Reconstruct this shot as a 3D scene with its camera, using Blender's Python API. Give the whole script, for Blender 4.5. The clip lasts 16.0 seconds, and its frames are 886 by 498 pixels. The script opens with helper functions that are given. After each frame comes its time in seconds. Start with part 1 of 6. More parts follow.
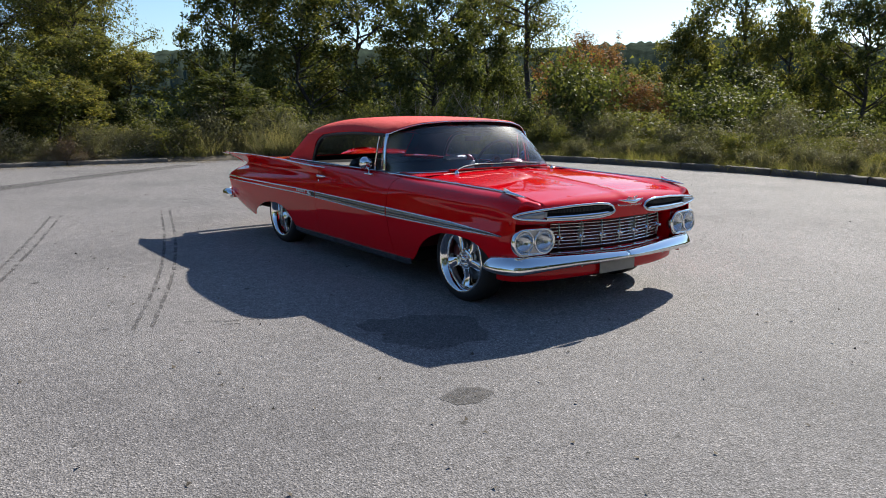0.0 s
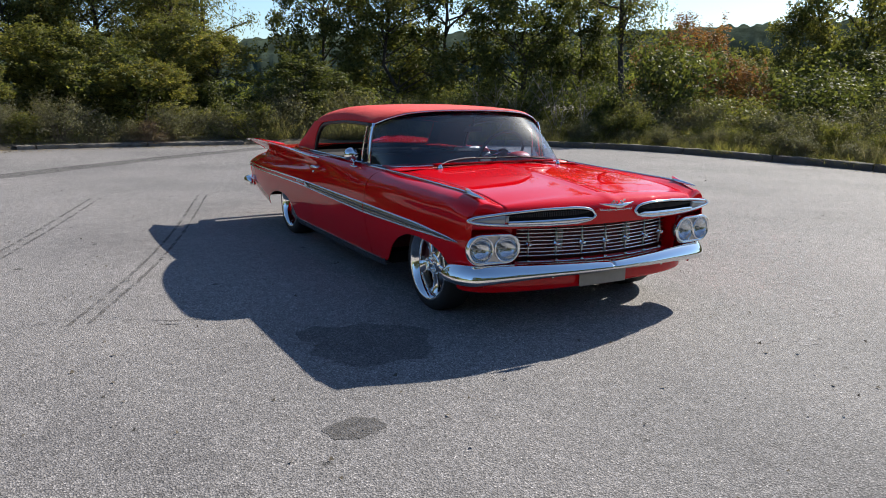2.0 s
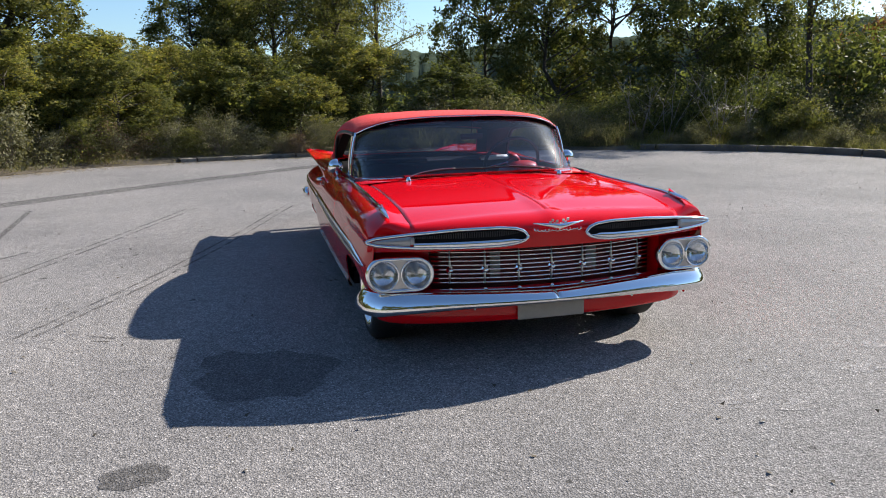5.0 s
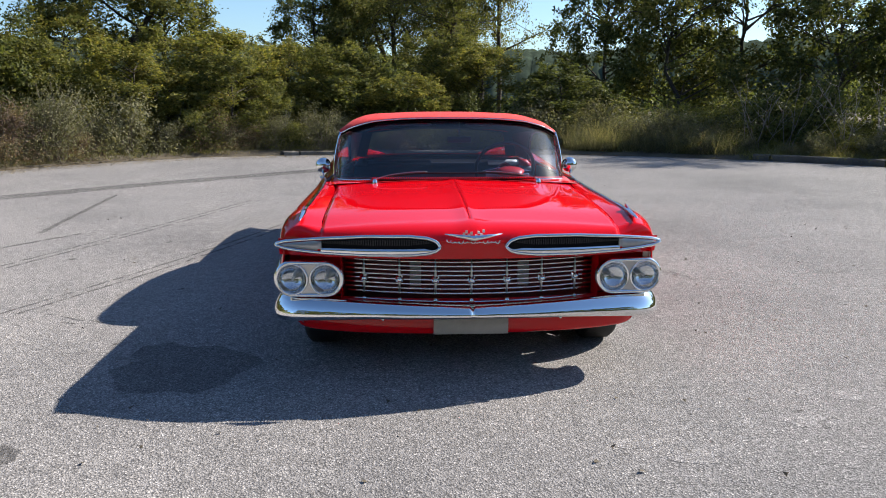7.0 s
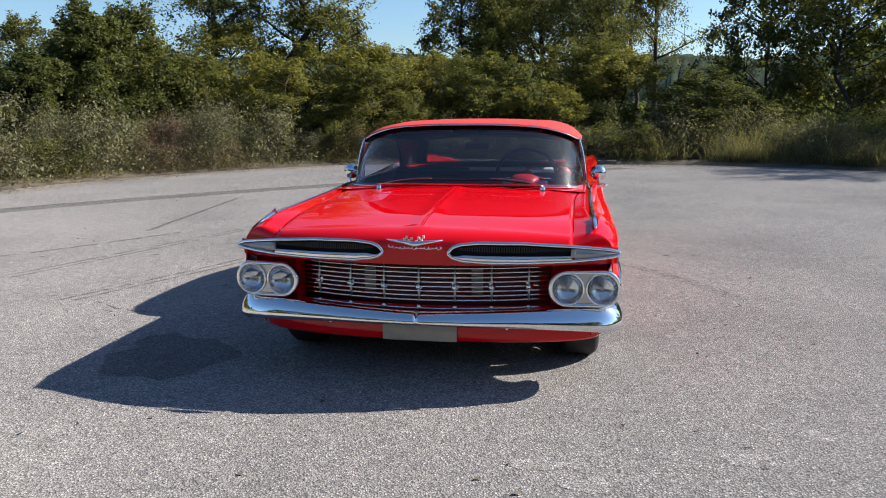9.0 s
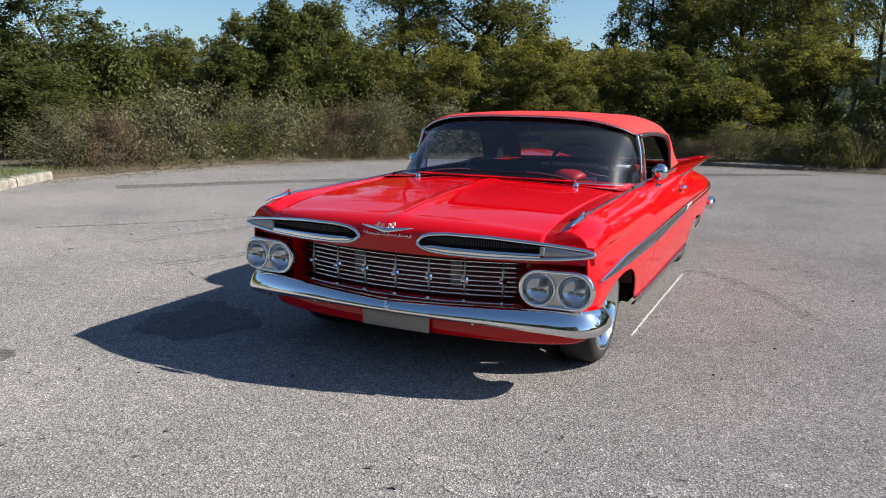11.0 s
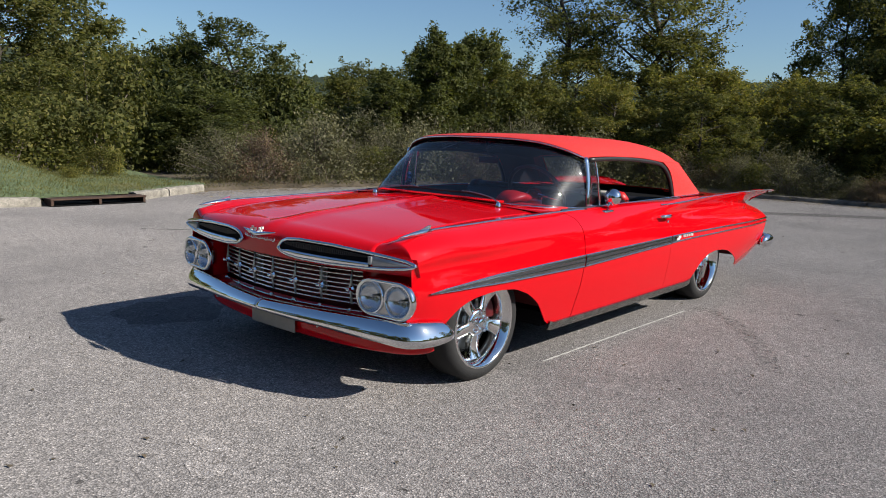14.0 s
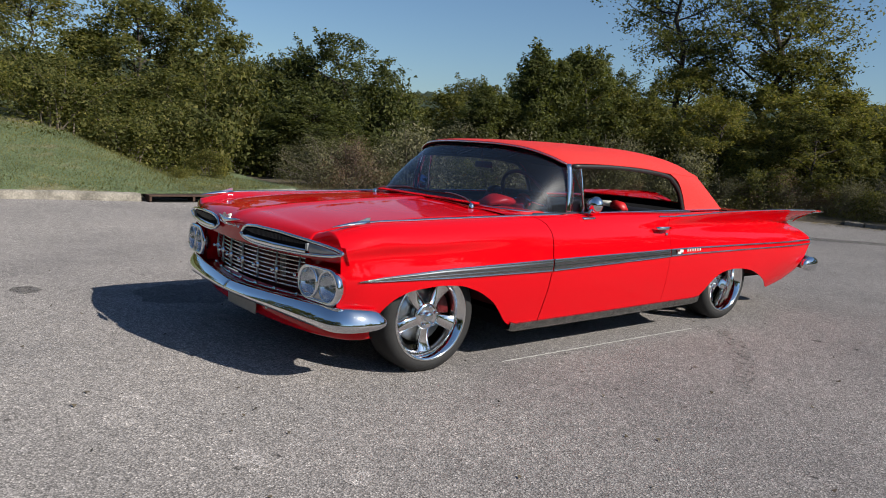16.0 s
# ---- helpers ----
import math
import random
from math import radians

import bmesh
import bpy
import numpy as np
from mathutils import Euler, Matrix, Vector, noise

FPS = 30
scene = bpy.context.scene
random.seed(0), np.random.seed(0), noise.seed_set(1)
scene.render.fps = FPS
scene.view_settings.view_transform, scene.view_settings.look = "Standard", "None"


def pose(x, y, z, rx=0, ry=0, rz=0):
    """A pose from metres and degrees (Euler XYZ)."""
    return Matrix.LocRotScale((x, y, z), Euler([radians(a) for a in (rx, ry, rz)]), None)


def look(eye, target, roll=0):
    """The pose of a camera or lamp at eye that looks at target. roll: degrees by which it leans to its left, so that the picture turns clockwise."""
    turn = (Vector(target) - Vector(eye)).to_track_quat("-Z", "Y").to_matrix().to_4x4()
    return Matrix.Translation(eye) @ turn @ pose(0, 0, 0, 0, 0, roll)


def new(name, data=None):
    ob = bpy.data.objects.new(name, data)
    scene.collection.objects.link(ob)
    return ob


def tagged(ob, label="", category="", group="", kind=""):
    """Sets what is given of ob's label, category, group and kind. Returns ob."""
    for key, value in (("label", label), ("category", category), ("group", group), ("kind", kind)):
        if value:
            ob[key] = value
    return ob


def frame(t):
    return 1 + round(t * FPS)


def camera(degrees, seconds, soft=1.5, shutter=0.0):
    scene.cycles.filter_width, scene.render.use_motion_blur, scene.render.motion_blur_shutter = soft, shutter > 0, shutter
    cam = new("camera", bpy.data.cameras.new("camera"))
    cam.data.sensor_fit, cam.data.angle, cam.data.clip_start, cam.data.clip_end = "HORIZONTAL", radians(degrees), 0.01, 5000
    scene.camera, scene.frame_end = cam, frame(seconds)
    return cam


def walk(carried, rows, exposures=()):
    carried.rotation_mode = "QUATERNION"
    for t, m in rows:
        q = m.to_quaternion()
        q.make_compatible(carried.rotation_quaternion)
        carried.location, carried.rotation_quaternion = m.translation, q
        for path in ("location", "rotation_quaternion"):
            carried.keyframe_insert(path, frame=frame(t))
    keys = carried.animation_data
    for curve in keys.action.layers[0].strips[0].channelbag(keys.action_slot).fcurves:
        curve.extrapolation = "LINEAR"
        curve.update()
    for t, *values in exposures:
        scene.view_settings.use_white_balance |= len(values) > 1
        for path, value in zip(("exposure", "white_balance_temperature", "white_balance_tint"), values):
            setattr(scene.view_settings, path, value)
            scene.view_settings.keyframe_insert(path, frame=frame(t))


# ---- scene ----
cam = camera(61.1, 16.0, soft=1.0)
PATH = [
    (0, (-4.121, -4.022, 1.34), (-2.922, -2.465, 0.972), 0.5),
    (0.5, (-3.856, -4.038, 1.35), (-2.673, -2.471, 0.971), 1.2),
    (1, (-3.614, -4.119, 1.36), (-2.493, -2.511, 0.965), 1.3),
    (1.5, (-3.371, -4.175, 1.372), (-2.327, -2.52, 0.958), 0.9),
    (2, (-3.078, -4.134, 1.385), (-2.12, -2.428, 0.972), 0.9),
    (2.5, (-2.8, -4.157, 1.379), (-1.9, -2.422, 0.957), 0.5),
    (3, (-2.528, -4.225, 1.389), (-1.714, -2.449, 0.957), 0.3),
    (3.5, (-2.241, -4.208, 1.381), (-1.572, -2.37, 0.961), -0.2),
    (3.7, (-2.12, -4.208, 1.396), (-1.494, -2.354, 0.984), -0.2),
    (5.8, (-0.987, -4.242, 1.354), (-0.641, -2.313, 0.953), -0.5),
    (6, (-0.86, -4.266, 1.365), (-0.557, -2.331, 0.961), 0.0),
    (6.5, (-0.608, -4.265, 1.353), (-0.392, -2.318, 0.947), -0.6),
    (7, (-0.339, -4.21, 1.367), (-0.228, -2.252, 0.974), 0.1),
    (7.5, (-0.071, -4.213, 1.362), (-0.038, -2.25, 0.981), -0.3),
    (8, (0.196, -4.23, 1.354), (0.123, -2.269, 0.969), -0.7),
    (8.5, (0.455, -4.161, 1.344), (0.244, -2.207, 0.971), 0.0),
    (9, (0.723, -4.127, 1.34), (0.384, -2.19, 0.974), -0.4),
    (9.5, (1.006, -4.107, 1.332), (0.53, -2.2, 0.962), -0.1),
    (10, (1.245, -4.009, 1.312), (0.651, -2.134, 0.949), 0.6),
    (10.2, (1.343, -3.958, 1.314), (0.693, -2.102, 0.947), 0.9),
    (12.3, (2.357, -3.457, 1.287), (1.282, -1.809, 0.928), 0.7),
    (12.5, (2.471, -3.409, 1.288), (1.363, -1.782, 0.932), 0.9),
    (13, (2.705, -3.284, 1.275), (1.524, -1.711, 0.915), -0.4),
    (13.5, (2.914, -3.105, 1.28), (1.674, -1.573, 0.942), 1.4),
    (14, (3.166, -2.977, 1.272), (1.867, -1.488, 0.96), 2.0),
    (14.5, (3.396, -2.839, 1.259), (2.039, -1.405, 0.939), 2.6),
    (15, (3.528, -2.659, 1.248), (2.109, -1.288, 0.921), 4.2),
    (15.5, (3.695, -2.497, 1.238), (2.208, -1.195, 0.93), 5.0),
    (16, (3.904, -2.423, 1.222), (2.368, -1.173, 0.94), 3.7),
]
walk(cam, [(t, look(eye, target, roll)) for t, eye, target, roll in PATH],
     [(0, 1.0), (3.5, 1.12), (6.8, 1.26), (9.5, 1.06), (12.5, 0.74), (16, 0.38)])

# ---- world, sun, exposure ----
SUN_EL, SUN_ROT = radians(35.0), radians(68.3)
world = bpy.data.worlds.new("sky")
scene.world = world
world.use_nodes = True
wn = world.node_tree
sky = wn.nodes.new("ShaderNodeTexSky")
sky.sky_type = "NISHITA"
sky.sun_disc = False
sky.sun_elevation, sky.sun_rotation = SUN_EL, SUN_ROT
sky.air_density, sky.dust_density, sky.ozone_density = 1.0, 0.6, 2.2
clear = wn.nodes.new("ShaderNodeMix")               # a clear autumn blue
clear.data_type, clear.blend_type = "RGBA", "MULTIPLY"
clear.inputs[0].default_value, clear.inputs[7].default_value = 1.0, (0.85, 1.0, 1.14, 1.0)
wn.links.new(sky.outputs[0], clear.inputs[6])
wn.links.new(clear.outputs[2], wn.nodes["Background"].inputs[0])
wn.nodes["Background"].inputs[1].default_value = 0.066
sun = new("sun", bpy.data.lights.new("sun", "SUN"))
sun.data.energy, sun.data.angle, sun.data.color = 5.0, radians(0.55), (1.0, 0.938, 0.83)
sun_dir = Vector((math.sin(SUN_ROT) * math.cos(SUN_EL), math.cos(SUN_ROT) * math.cos(SUN_EL), math.sin(SUN_EL)))
sun.matrix_world = look(sun_dir * 60, (0, 0, 0))


# ---- materials ----
def node_mat(name):
    m = bpy.data.materials.new(name)
    m.use_nodes = True
    return m, m.node_tree, m.node_tree.nodes["Principled BSDF"]


def noise_tex(nt, scale, detail=4.0, rough=0.6, coord="Object"):
    tc = nt.nodes.new("ShaderNodeTexCoord")
    n = nt.nodes.new("ShaderNodeTexNoise")
    n.inputs["Scale"].default_value, n.inputs["Detail"].default_value, n.inputs["Roughness"].default_value = scale, detail, rough
    nt.links.new(tc.outputs[coord], n.inputs["Vector"])
    return n


def ramp(nt, src, stops):
    r = nt.nodes.new("ShaderNodeValToRGB")
    el = r.color_ramp.elements
    while len(el) < len(stops):
        el.new(0.5)
    for e, (p, c) in zip(el, stops):
        e.position, e.color = p, (*c, 1.0)
    nt.links.new(src, r.inputs["Fac"])
    return r


def mix_col(nt, a, b, fac, mode="MIX"):
    m = nt.nodes.new("ShaderNodeMix")
    m.data_type, m.blend_type = "RGBA", mode
    for sock, v in ((m.inputs[0], fac), (m.inputs[6], a), (m.inputs[7], b)):
        if isinstance(v, (float, int)):
            sock.default_value = v
        elif isinstance(v, tuple):
            sock.default_value = (*v, 1.0)
        else:
            nt.links.new(v, sock)
    return m.outputs[2]


def add_bump(nt, bsdf, src, strength, dist):
    b = nt.nodes.new("ShaderNodeBump")
    b.inputs["Strength"].default_value, b.inputs["Distance"].default_value = strength, dist
    nt.links.new(src, b.inputs["Height"])
    nt.links.new(b.outputs[0], bsdf.inputs["Normal"])


def surf(name, col, rough=0.5, metal=0.0, vary=0.12, scale=6.0, fine=80.0, bump=0.0, coat=0.0, spec=0.5):
    """A plain surface with variation at two scales."""
    m, nt, b = node_mat(name)
    lo = tuple(c * (1 - vary) for c in col)
    hi = tuple(min(1.0, c * (1 + vary)) for c in col)
    big = ramp(nt, noise_tex(nt, scale).outputs["Fac"], [(0.3, lo), (0.7, hi)])
    small = noise_tex(nt, fine, 3.0)
    grain = ramp(nt, small.outputs["Fac"], [(0.3, (1 - vary * 0.7,) * 3), (0.7, (1.0,) * 3)])
    nt.links.new(mix_col(nt, big.outputs[0], grain.outputs[0], 1.0, "MULTIPLY"), b.inputs["Base Color"])
    b.inputs["Roughness"].default_value, b.inputs["Metallic"].default_value = rough, metal
    b.inputs["Coat Weight"].default_value, b.inputs["Coat Roughness"].default_value = coat, 0.03
    b.inputs["Specular IOR Level"].default_value = spec
    if bump:
        add_bump(nt, b, small.outputs["Fac"], bump, 0.01)
    return m


def paint_mat():
    m, nt, b = node_mat("red_paint")
    fleck = ramp(nt, noise_tex(nt, 900.0, 1.0).outputs["Fac"], [(0.35, (0.52, 0.0012, 0.005)), (0.7, (0.60, 0.002, 0.008))])
    nt.links.new(fleck.outputs[0], b.inputs["Base Color"])
    b.inputs["Roughness"].default_value = 0.5
    b.inputs["Specular IOR Level"].default_value = 0.0
    b.inputs["Coat Weight"].default_value, b.inputs["Coat Roughness"].default_value = 0.85, 0.025
    dust = noise_tex(nt, 2.2, 5.0)
    r = ramp(nt, dust.outputs["Fac"], [(0.3, (0.004,) * 3), (0.75, (0.014,) * 3)])
    nt.links.new(r.outputs[0], b.inputs["Coat Roughness"])
    return m


def asphalt_mat(name="asphalt", k=1.0, worn=False, soft=False):
    """Aggregate in bitumen; k darkens or bleaches it, worn leaves it in patches."""
    m, nt, b = node_mat(name)
    tc = nt.nodes.new("ShaderNodeTexCoord")
    v = nt.nodes.new("ShaderNodeTexVoronoi")
    v.inputs["Scale"].default_value = 135.0
    nt.links.new(tc.outputs["Object"], v.inputs["Vector"])
    stone = ramp(nt, v.outputs["Color"], [(0.0, (0.11, 0.109, 0.109)), (0.45, (0.25, 0.246, 0.246)), (0.8, (0.38, 0.372, 0.368)), (1.0, (0.68, 0.66, 0.645))])
    gaps = ramp(nt, v.outputs["Distance"], [(0.3, (1.0,) * 3), (0.85, (0.5,) * 3)])
    c = mix_col(nt, stone.outputs[0], gaps.outputs[0], 1.0, "MULTIPLY")
    mid = ramp(nt, noise_tex(nt, 11.0, 6.0, 0.75).outputs["Fac"], [(0.3, (0.82,) * 3), (0.7, (1.15,) * 3)])
    c = mix_col(nt, c, mid.outputs[0], 1.0, "MULTIPLY")
    wide = ramp(nt, noise_tex(nt, 0.45, 7.0, 0.62).outputs["Fac"], [(0.30, (0.70, 0.70, 0.715)), (0.48, (0.96,) * 3), (0.70, (1.17, 1.155, 1.14))])
    c = mix_col(nt, c, wide.outputs[0], 1.0, "MULTIPLY")
    pits = ramp(nt, noise_tex(nt, 8.0, 2.0, 0.4).outputs["Fac"], [(0.235, (0.3,) * 3), (0.265, (1.0,) * 3)])
    c = mix_col(nt, c, pits.outputs[0], 1.0, "MULTIPLY")
    c = mix_col(nt, c, (k * 1.0, k * 0.955, k * 0.945), 1.0, "MULTIPLY")
    nt.links.new(c, b.inputs["Base Color"])
    b.inputs["Roughness"].default_value = 0.85
    b.inputs["Specular IOR Level"].default_value = 0.35
    b.inputs["Diffuse Roughness"].default_value = 0.5
    add_bump(nt, b, v.outputs["Distance"], 0.8, 0.005)
    if worn:
        a = ramp(nt, noise_tex(nt, 16.0 if soft else 7.0, 7.0, 0.75).outputs["Fac"], [(0.26, (0.0,) * 3), (0.54, (1.0,) * 3)] if soft else [(0.44, (0.0,) * 3), (0.58, (1.0,) * 3)])
        nt.links.new(a.outputs[0], b.inputs["Alpha"])
    return m


def leaf_mat(name, cols, trans=0.35, rough=0.55):
    """Leaves of several greens, each leaf its own, lit through."""
    m, nt, b = node_mat(name)
    g = nt.nodes.new("ShaderNodeNewGeometry")
    n = len(cols)
    r = ramp(nt, g.outputs["Random Per Island"], [(i / max(1, n - 1), c) for i, c in enumerate(cols)])
    patch = ramp(nt, noise_tex(nt, 1.6, 4.0, 0.65).outputs["Fac"], [(0.32, (0.62, 0.68, 0.74)), (0.68, (1.28, 1.30, 1.08))])
    c = mix_col(nt, r.outputs[0], patch.outputs[0], 1.0, "MULTIPLY")
    nt.links.new(c, b.inputs["Base Color"])
    b.inputs["Roughness"].default_value = rough
    b.inputs["Specular IOR Level"].default_value = 0.14
    t = nt.nodes.new("ShaderNodeBsdfTranslucent")
    lighter = mix_col(nt, c, (1.55, 1.55, 0.80), 1.0, "MULTIPLY")
    nt.links.new(lighter, t.inputs["Color"])
    mx = nt.nodes.new("ShaderNodeMixShader")
    mx.inputs[0].default_value = trans
    nt.links.new(b.outputs[0], mx.inputs[1])
    nt.links.new(t.outputs[0], mx.inputs[2])
    nt.links.new(mx.outputs[0], nt.nodes["Material Output"].inputs["Surface"])
    return m


def turf_mat():
    m, nt, b = node_mat("mown_turf")
    base = ramp(nt, noise_tex(nt, 1.1, 6.0, 0.7).outputs["Fac"], [(0.25, (0.088, 0.128, 0.054)), (0.55, (0.146, 0.190, 0.086)), (0.75, (0.21, 0.222, 0.112))])
    dry = ramp(nt, noise_tex(nt, 0.55, 5.0, 0.65).outputs["Fac"], [(0.53, (0.0,) * 3), (0.70, (1.0,) * 3)])
    c = mix_col(nt, base.outputs[0], (0.26, 0.215, 0.125), dry.outputs[0])
    fine = noise_tex(nt, 14.0, 8.0, 0.85)
    g = ramp(nt, fine.outputs["Fac"], [(0.34, (0.38,) * 3), (0.5, (0.85,) * 3), (0.68, (1.45,) * 3)])
    nt.links.new(mix_col(nt, c, g.outputs[0], 1.0, "MULTIPLY"), b.inputs["Base Color"])
    b.inputs["Roughness"].default_value = 0.95
    add_bump(nt, b, fine.outputs["Fac"], 0.9, 0.05)
    return m


def glass_mat(name, tint, dust=0.0, rough=0.0):
    m, nt, b = node_mat(name)
    t = nt.nodes.new("ShaderNodeBsdfTransparent")
    t.inputs[0].default_value = (*tint, 1.0)
    g = nt.nodes.new("ShaderNodeBsdfGlossy")
    g.inputs["Roughness"].default_value = rough
    w = nt.nodes.new("ShaderNodeLayerWeight")
    w.inputs["Blend"].default_value = 0.5
    p = nt.nodes.new("ShaderNodeMath")
    p.operation = "POWER"
    p.inputs[1].default_value = 5.0
    nt.links.new(w.outputs["Facing"], p.inputs[0])
    f = nt.nodes.new("ShaderNodeMath")           # share of light that the pane mirrors
    f.operation = "MULTIPLY_ADD"
    f.inputs[1].default_value, f.inputs[2].default_value = 0.92, 0.08
    nt.links.new(p.outputs[0], f.inputs[0])
    smear = ramp(nt, noise_tex(nt, 3.0, 5.0).outputs["Fac"], [(0.35, (0.0,) * 3), (0.8, (0.02,) * 3)])
    nt.links.new(smear.outputs[0], g.inputs["Roughness"])
    mx = nt.nodes.new("ShaderNodeMixShader")
    nt.links.new(f.outputs[0], mx.inputs[0])
    nt.links.new(t.outputs[0], mx.inputs[1])
    nt.links.new(g.outputs[0], mx.inputs[2])
    last = mx
    if dust:                                   # a film of dust that catches the sun; its blue stands in for sky haze
        d = nt.nodes.new("ShaderNodeBsdfDiffuse")
        d.inputs[0].default_value = (0.60, 0.68, 0.90, 1.0)
        film_f = ramp(nt, noise_tex(nt, 2.0, 6.0, 0.7).outputs["Fac"], [(0.3, (dust * 0.6,) * 3), (0.7, (dust * 1.5,) * 3)])
        haze = nt.nodes.new("ShaderNodeBsdfGlossy")
        haze.inputs["Roughness"].default_value = 0.34
        for src, share in ((d, 0.14), (haze, 0.10)):
            nxt = nt.nodes.new("ShaderNodeMixShader")
            nt.links.new(mix_col(nt, film_f.outputs[0], (share,) * 3, 1.0, "MULTIPLY"), nxt.inputs[0])
            nt.links.new(last.outputs[0], nxt.inputs[1])
            nt.links.new(src.outputs[0], nxt.inputs[2])
            last = nxt
    nt.links.new(last.outputs[0], nt.nodes["Material Output"].inputs["Surface"])
    return m


RED = paint_mat()
CHROME = surf("chrome", (0.82, 0.83, 0.84), 0.045, 1.0, 0.03, 4.0, 60.0)
ALLOY = surf("polished_alloy", (0.90, 0.90, 0.89), 0.10, 1.0, 0.05, 9.0, 120.0)
BRUSHED = surf("brushed_aluminium", (0.45, 0.46, 0.47), 0.28, 1.0, 0.08, 12.0, 300.0)
TRIM = surf("satin_trim", (0.34, 0.345, 0.35), 0.24, 1.0, 0.08, 12.0, 300.0)
ROCKER = surf("ribbed_rocker_metal", (0.40, 0.40, 0.385), 0.22, 1.0, 0.4, 30.0, 90.0, 0.3)
DARK = surf("black_void", (0.012, 0.012, 0.013), 0.9, 0.0, 0.2, spec=0.03)
BLACK = surf("black_trim", (0.02, 0.02, 0.022), 0.4, 0.0, 0.2)
RUBBER = surf("tyre_rubber", (0.015, 0.015, 0.016), 0.75, 0.0, 0.25, 10.0, 150.0, 0.2)
FABRIC = surf("red_top_canvas", (0.62, 0.022, 0.020), 0.85, 0.0, 0.08, 3.0, 700.0, 0.25)
VINYL = surf("red_vinyl", (0.50, 0.010, 0.015), 0.45, 0.0, 0.1, 8.0, 200.0, 0.1)
WHITE_VINYL = surf("white_vinyl", (0.72, 0.71, 0.68), 0.45, 0.0, 0.06, 8.0, 200.0, 0.1)
NAVY_VINYL = surf("dark_navy_vinyl", (0.018, 0.018, 0.026), 0.5, 0.0, 0.15, 8.0, 200.0, 0.1)
CARPET = surf("dark_carpet", (0.05, 0.012, 0.014), 0.95, 0.0, 0.3, 8.0, 300.0, 0.4)
GLASS = glass_mat("tinted_glass", (0.52, 0.58, 0.74), 0.065)
REAR_GLASS = glass_mat("rear_window_glass", (0.80, 0.82, 0.80))
LENS = surf("lamp_lens", (0.34, 0.35, 0.36), 0.12, 0.35, 0.1, 30.0, 200.0)
LAMP_GLASS = glass_mat("headlamp_glass", (0.9, 0.93, 0.95), 0.05)
MIRROR_BOWL = surf("lamp_reflector", (0.72, 0.73, 0.75), 0.13, 1.0, 0.12, 60.0, 45.0, 0.05)
PLATE = surf("bare_plate", (0.30, 0.30, 0.285), 0.5, 0.4, 0.08, 20.0, 200.0)
PRIMER = surf("dark_red_undercoat", (0.10, 0.006, 0.010), 0.6, 0.0, 0.2)
CALIPER = surf("red_caliper", (0.09, 0.006, 0.008), 0.4)
ASPHALT = asphalt_mat()
TRENCH = asphalt_mat("sealed_asphalt", 0.66, True, True)
PATCH = asphalt_mat("damp_asphalt", 0.50, True, True)
TYRE_MARK = asphalt_mat("rubber_streaked_asphalt", 0.58, True)
FAINT_MARK = asphalt_mat("rubbed_asphalt", 0.95, True, True)
PALE = asphalt_mat("scuffed_asphalt", 1.34, True, True)
OIL = asphalt_mat("oiled_asphalt", 0.60)
CHALK = surf("chalk", (0.50, 0.49, 0.47), 0.95, 0.0, 0.25, 20.0, 150.0)
CONCRETE = surf("kerb_concrete", (0.30, 0.275, 0.235), 0.95, 0.0, 0.45, 5.0, 40.0, 0.9)
BURIED_KERB = surf("stained_concrete", (0.17, 0.15, 0.125), 0.95, 0.0, 0.5, 4.0, 40.0, 0.9)
DARK_KERB = surf("weathered_kerb", (0.095, 0.085, 0.072), 0.9, 0.0, 0.35, 3.0, 60.0, 0.4)
RUST = surf("rusty_iron", (0.085, 0.05, 0.036), 0.8, 0.3, 0.4, 6.0, 90.0, 0.4)
SOIL = surf("leaf_litter", (0.10, 0.080, 0.055), 0.95, 0.0, 0.45, 1.5, 30.0, 0.6)
TURF = turf_mat()
BARK = surf("bark", (0.055, 0.045, 0.036), 0.95, 0.0, 0.4, 8.0, 60.0, 0.8)
TWIG = surf("dry_twigs", (0.17, 0.14, 0.11), 0.9, 0.0, 0.3, 8.0, 60.0, 0.3)
BARE_TWIG = surf("grey_bare_wood", (0.20, 0.18, 0.155), 0.9, 0.0, 0.3, 8.0, 60.0, 0.3)
LEAF_DEEP = leaf_mat("deep_green_leaves", [(0.035, 0.045, 0.016), (0.076, 0.085, 0.03), (0.13, 0.13, 0.049)], 0.42, 0.62)
LEAF_MID = leaf_mat("mid_green_leaves", [(0.052, 0.059, 0.021), (0.106, 0.11, 0.037), (0.185, 0.163, 0.06)], 0.45, 0.62)
LEAF_GOLD = leaf_mat("yellowing_leaves", [(0.074, 0.083, 0.026), (0.145, 0.140, 0.043), (0.245, 0.200, 0.066)], 0.48, 0.62)
LEAF_RUST = leaf_mat("russet_leaves", [(0.09, 0.079, 0.036), (0.176, 0.083, 0.042), (0.247, 0.094, 0.045)], 0.5, 0.62)
LEAF_SCRUB = leaf_mat("dusty_scrub_leaves", [(0.082, 0.078, 0.048), (0.128, 0.120, 0.074), (0.195, 0.175, 0.115)], 0.3, 0.62)
LEAF_PLUM = leaf_mat("plum_brown_leaves", [(0.095, 0.066, 0.058), (0.160, 0.098, 0.086), (0.220, 0.170, 0.105)], 0.35, 0.6)
STRAW = leaf_mat("seeding_grass", [(0.105, 0.102, 0.056), (0.18, 0.16, 0.095), (0.299, 0.247, 0.167)], 0.45, 0.62)
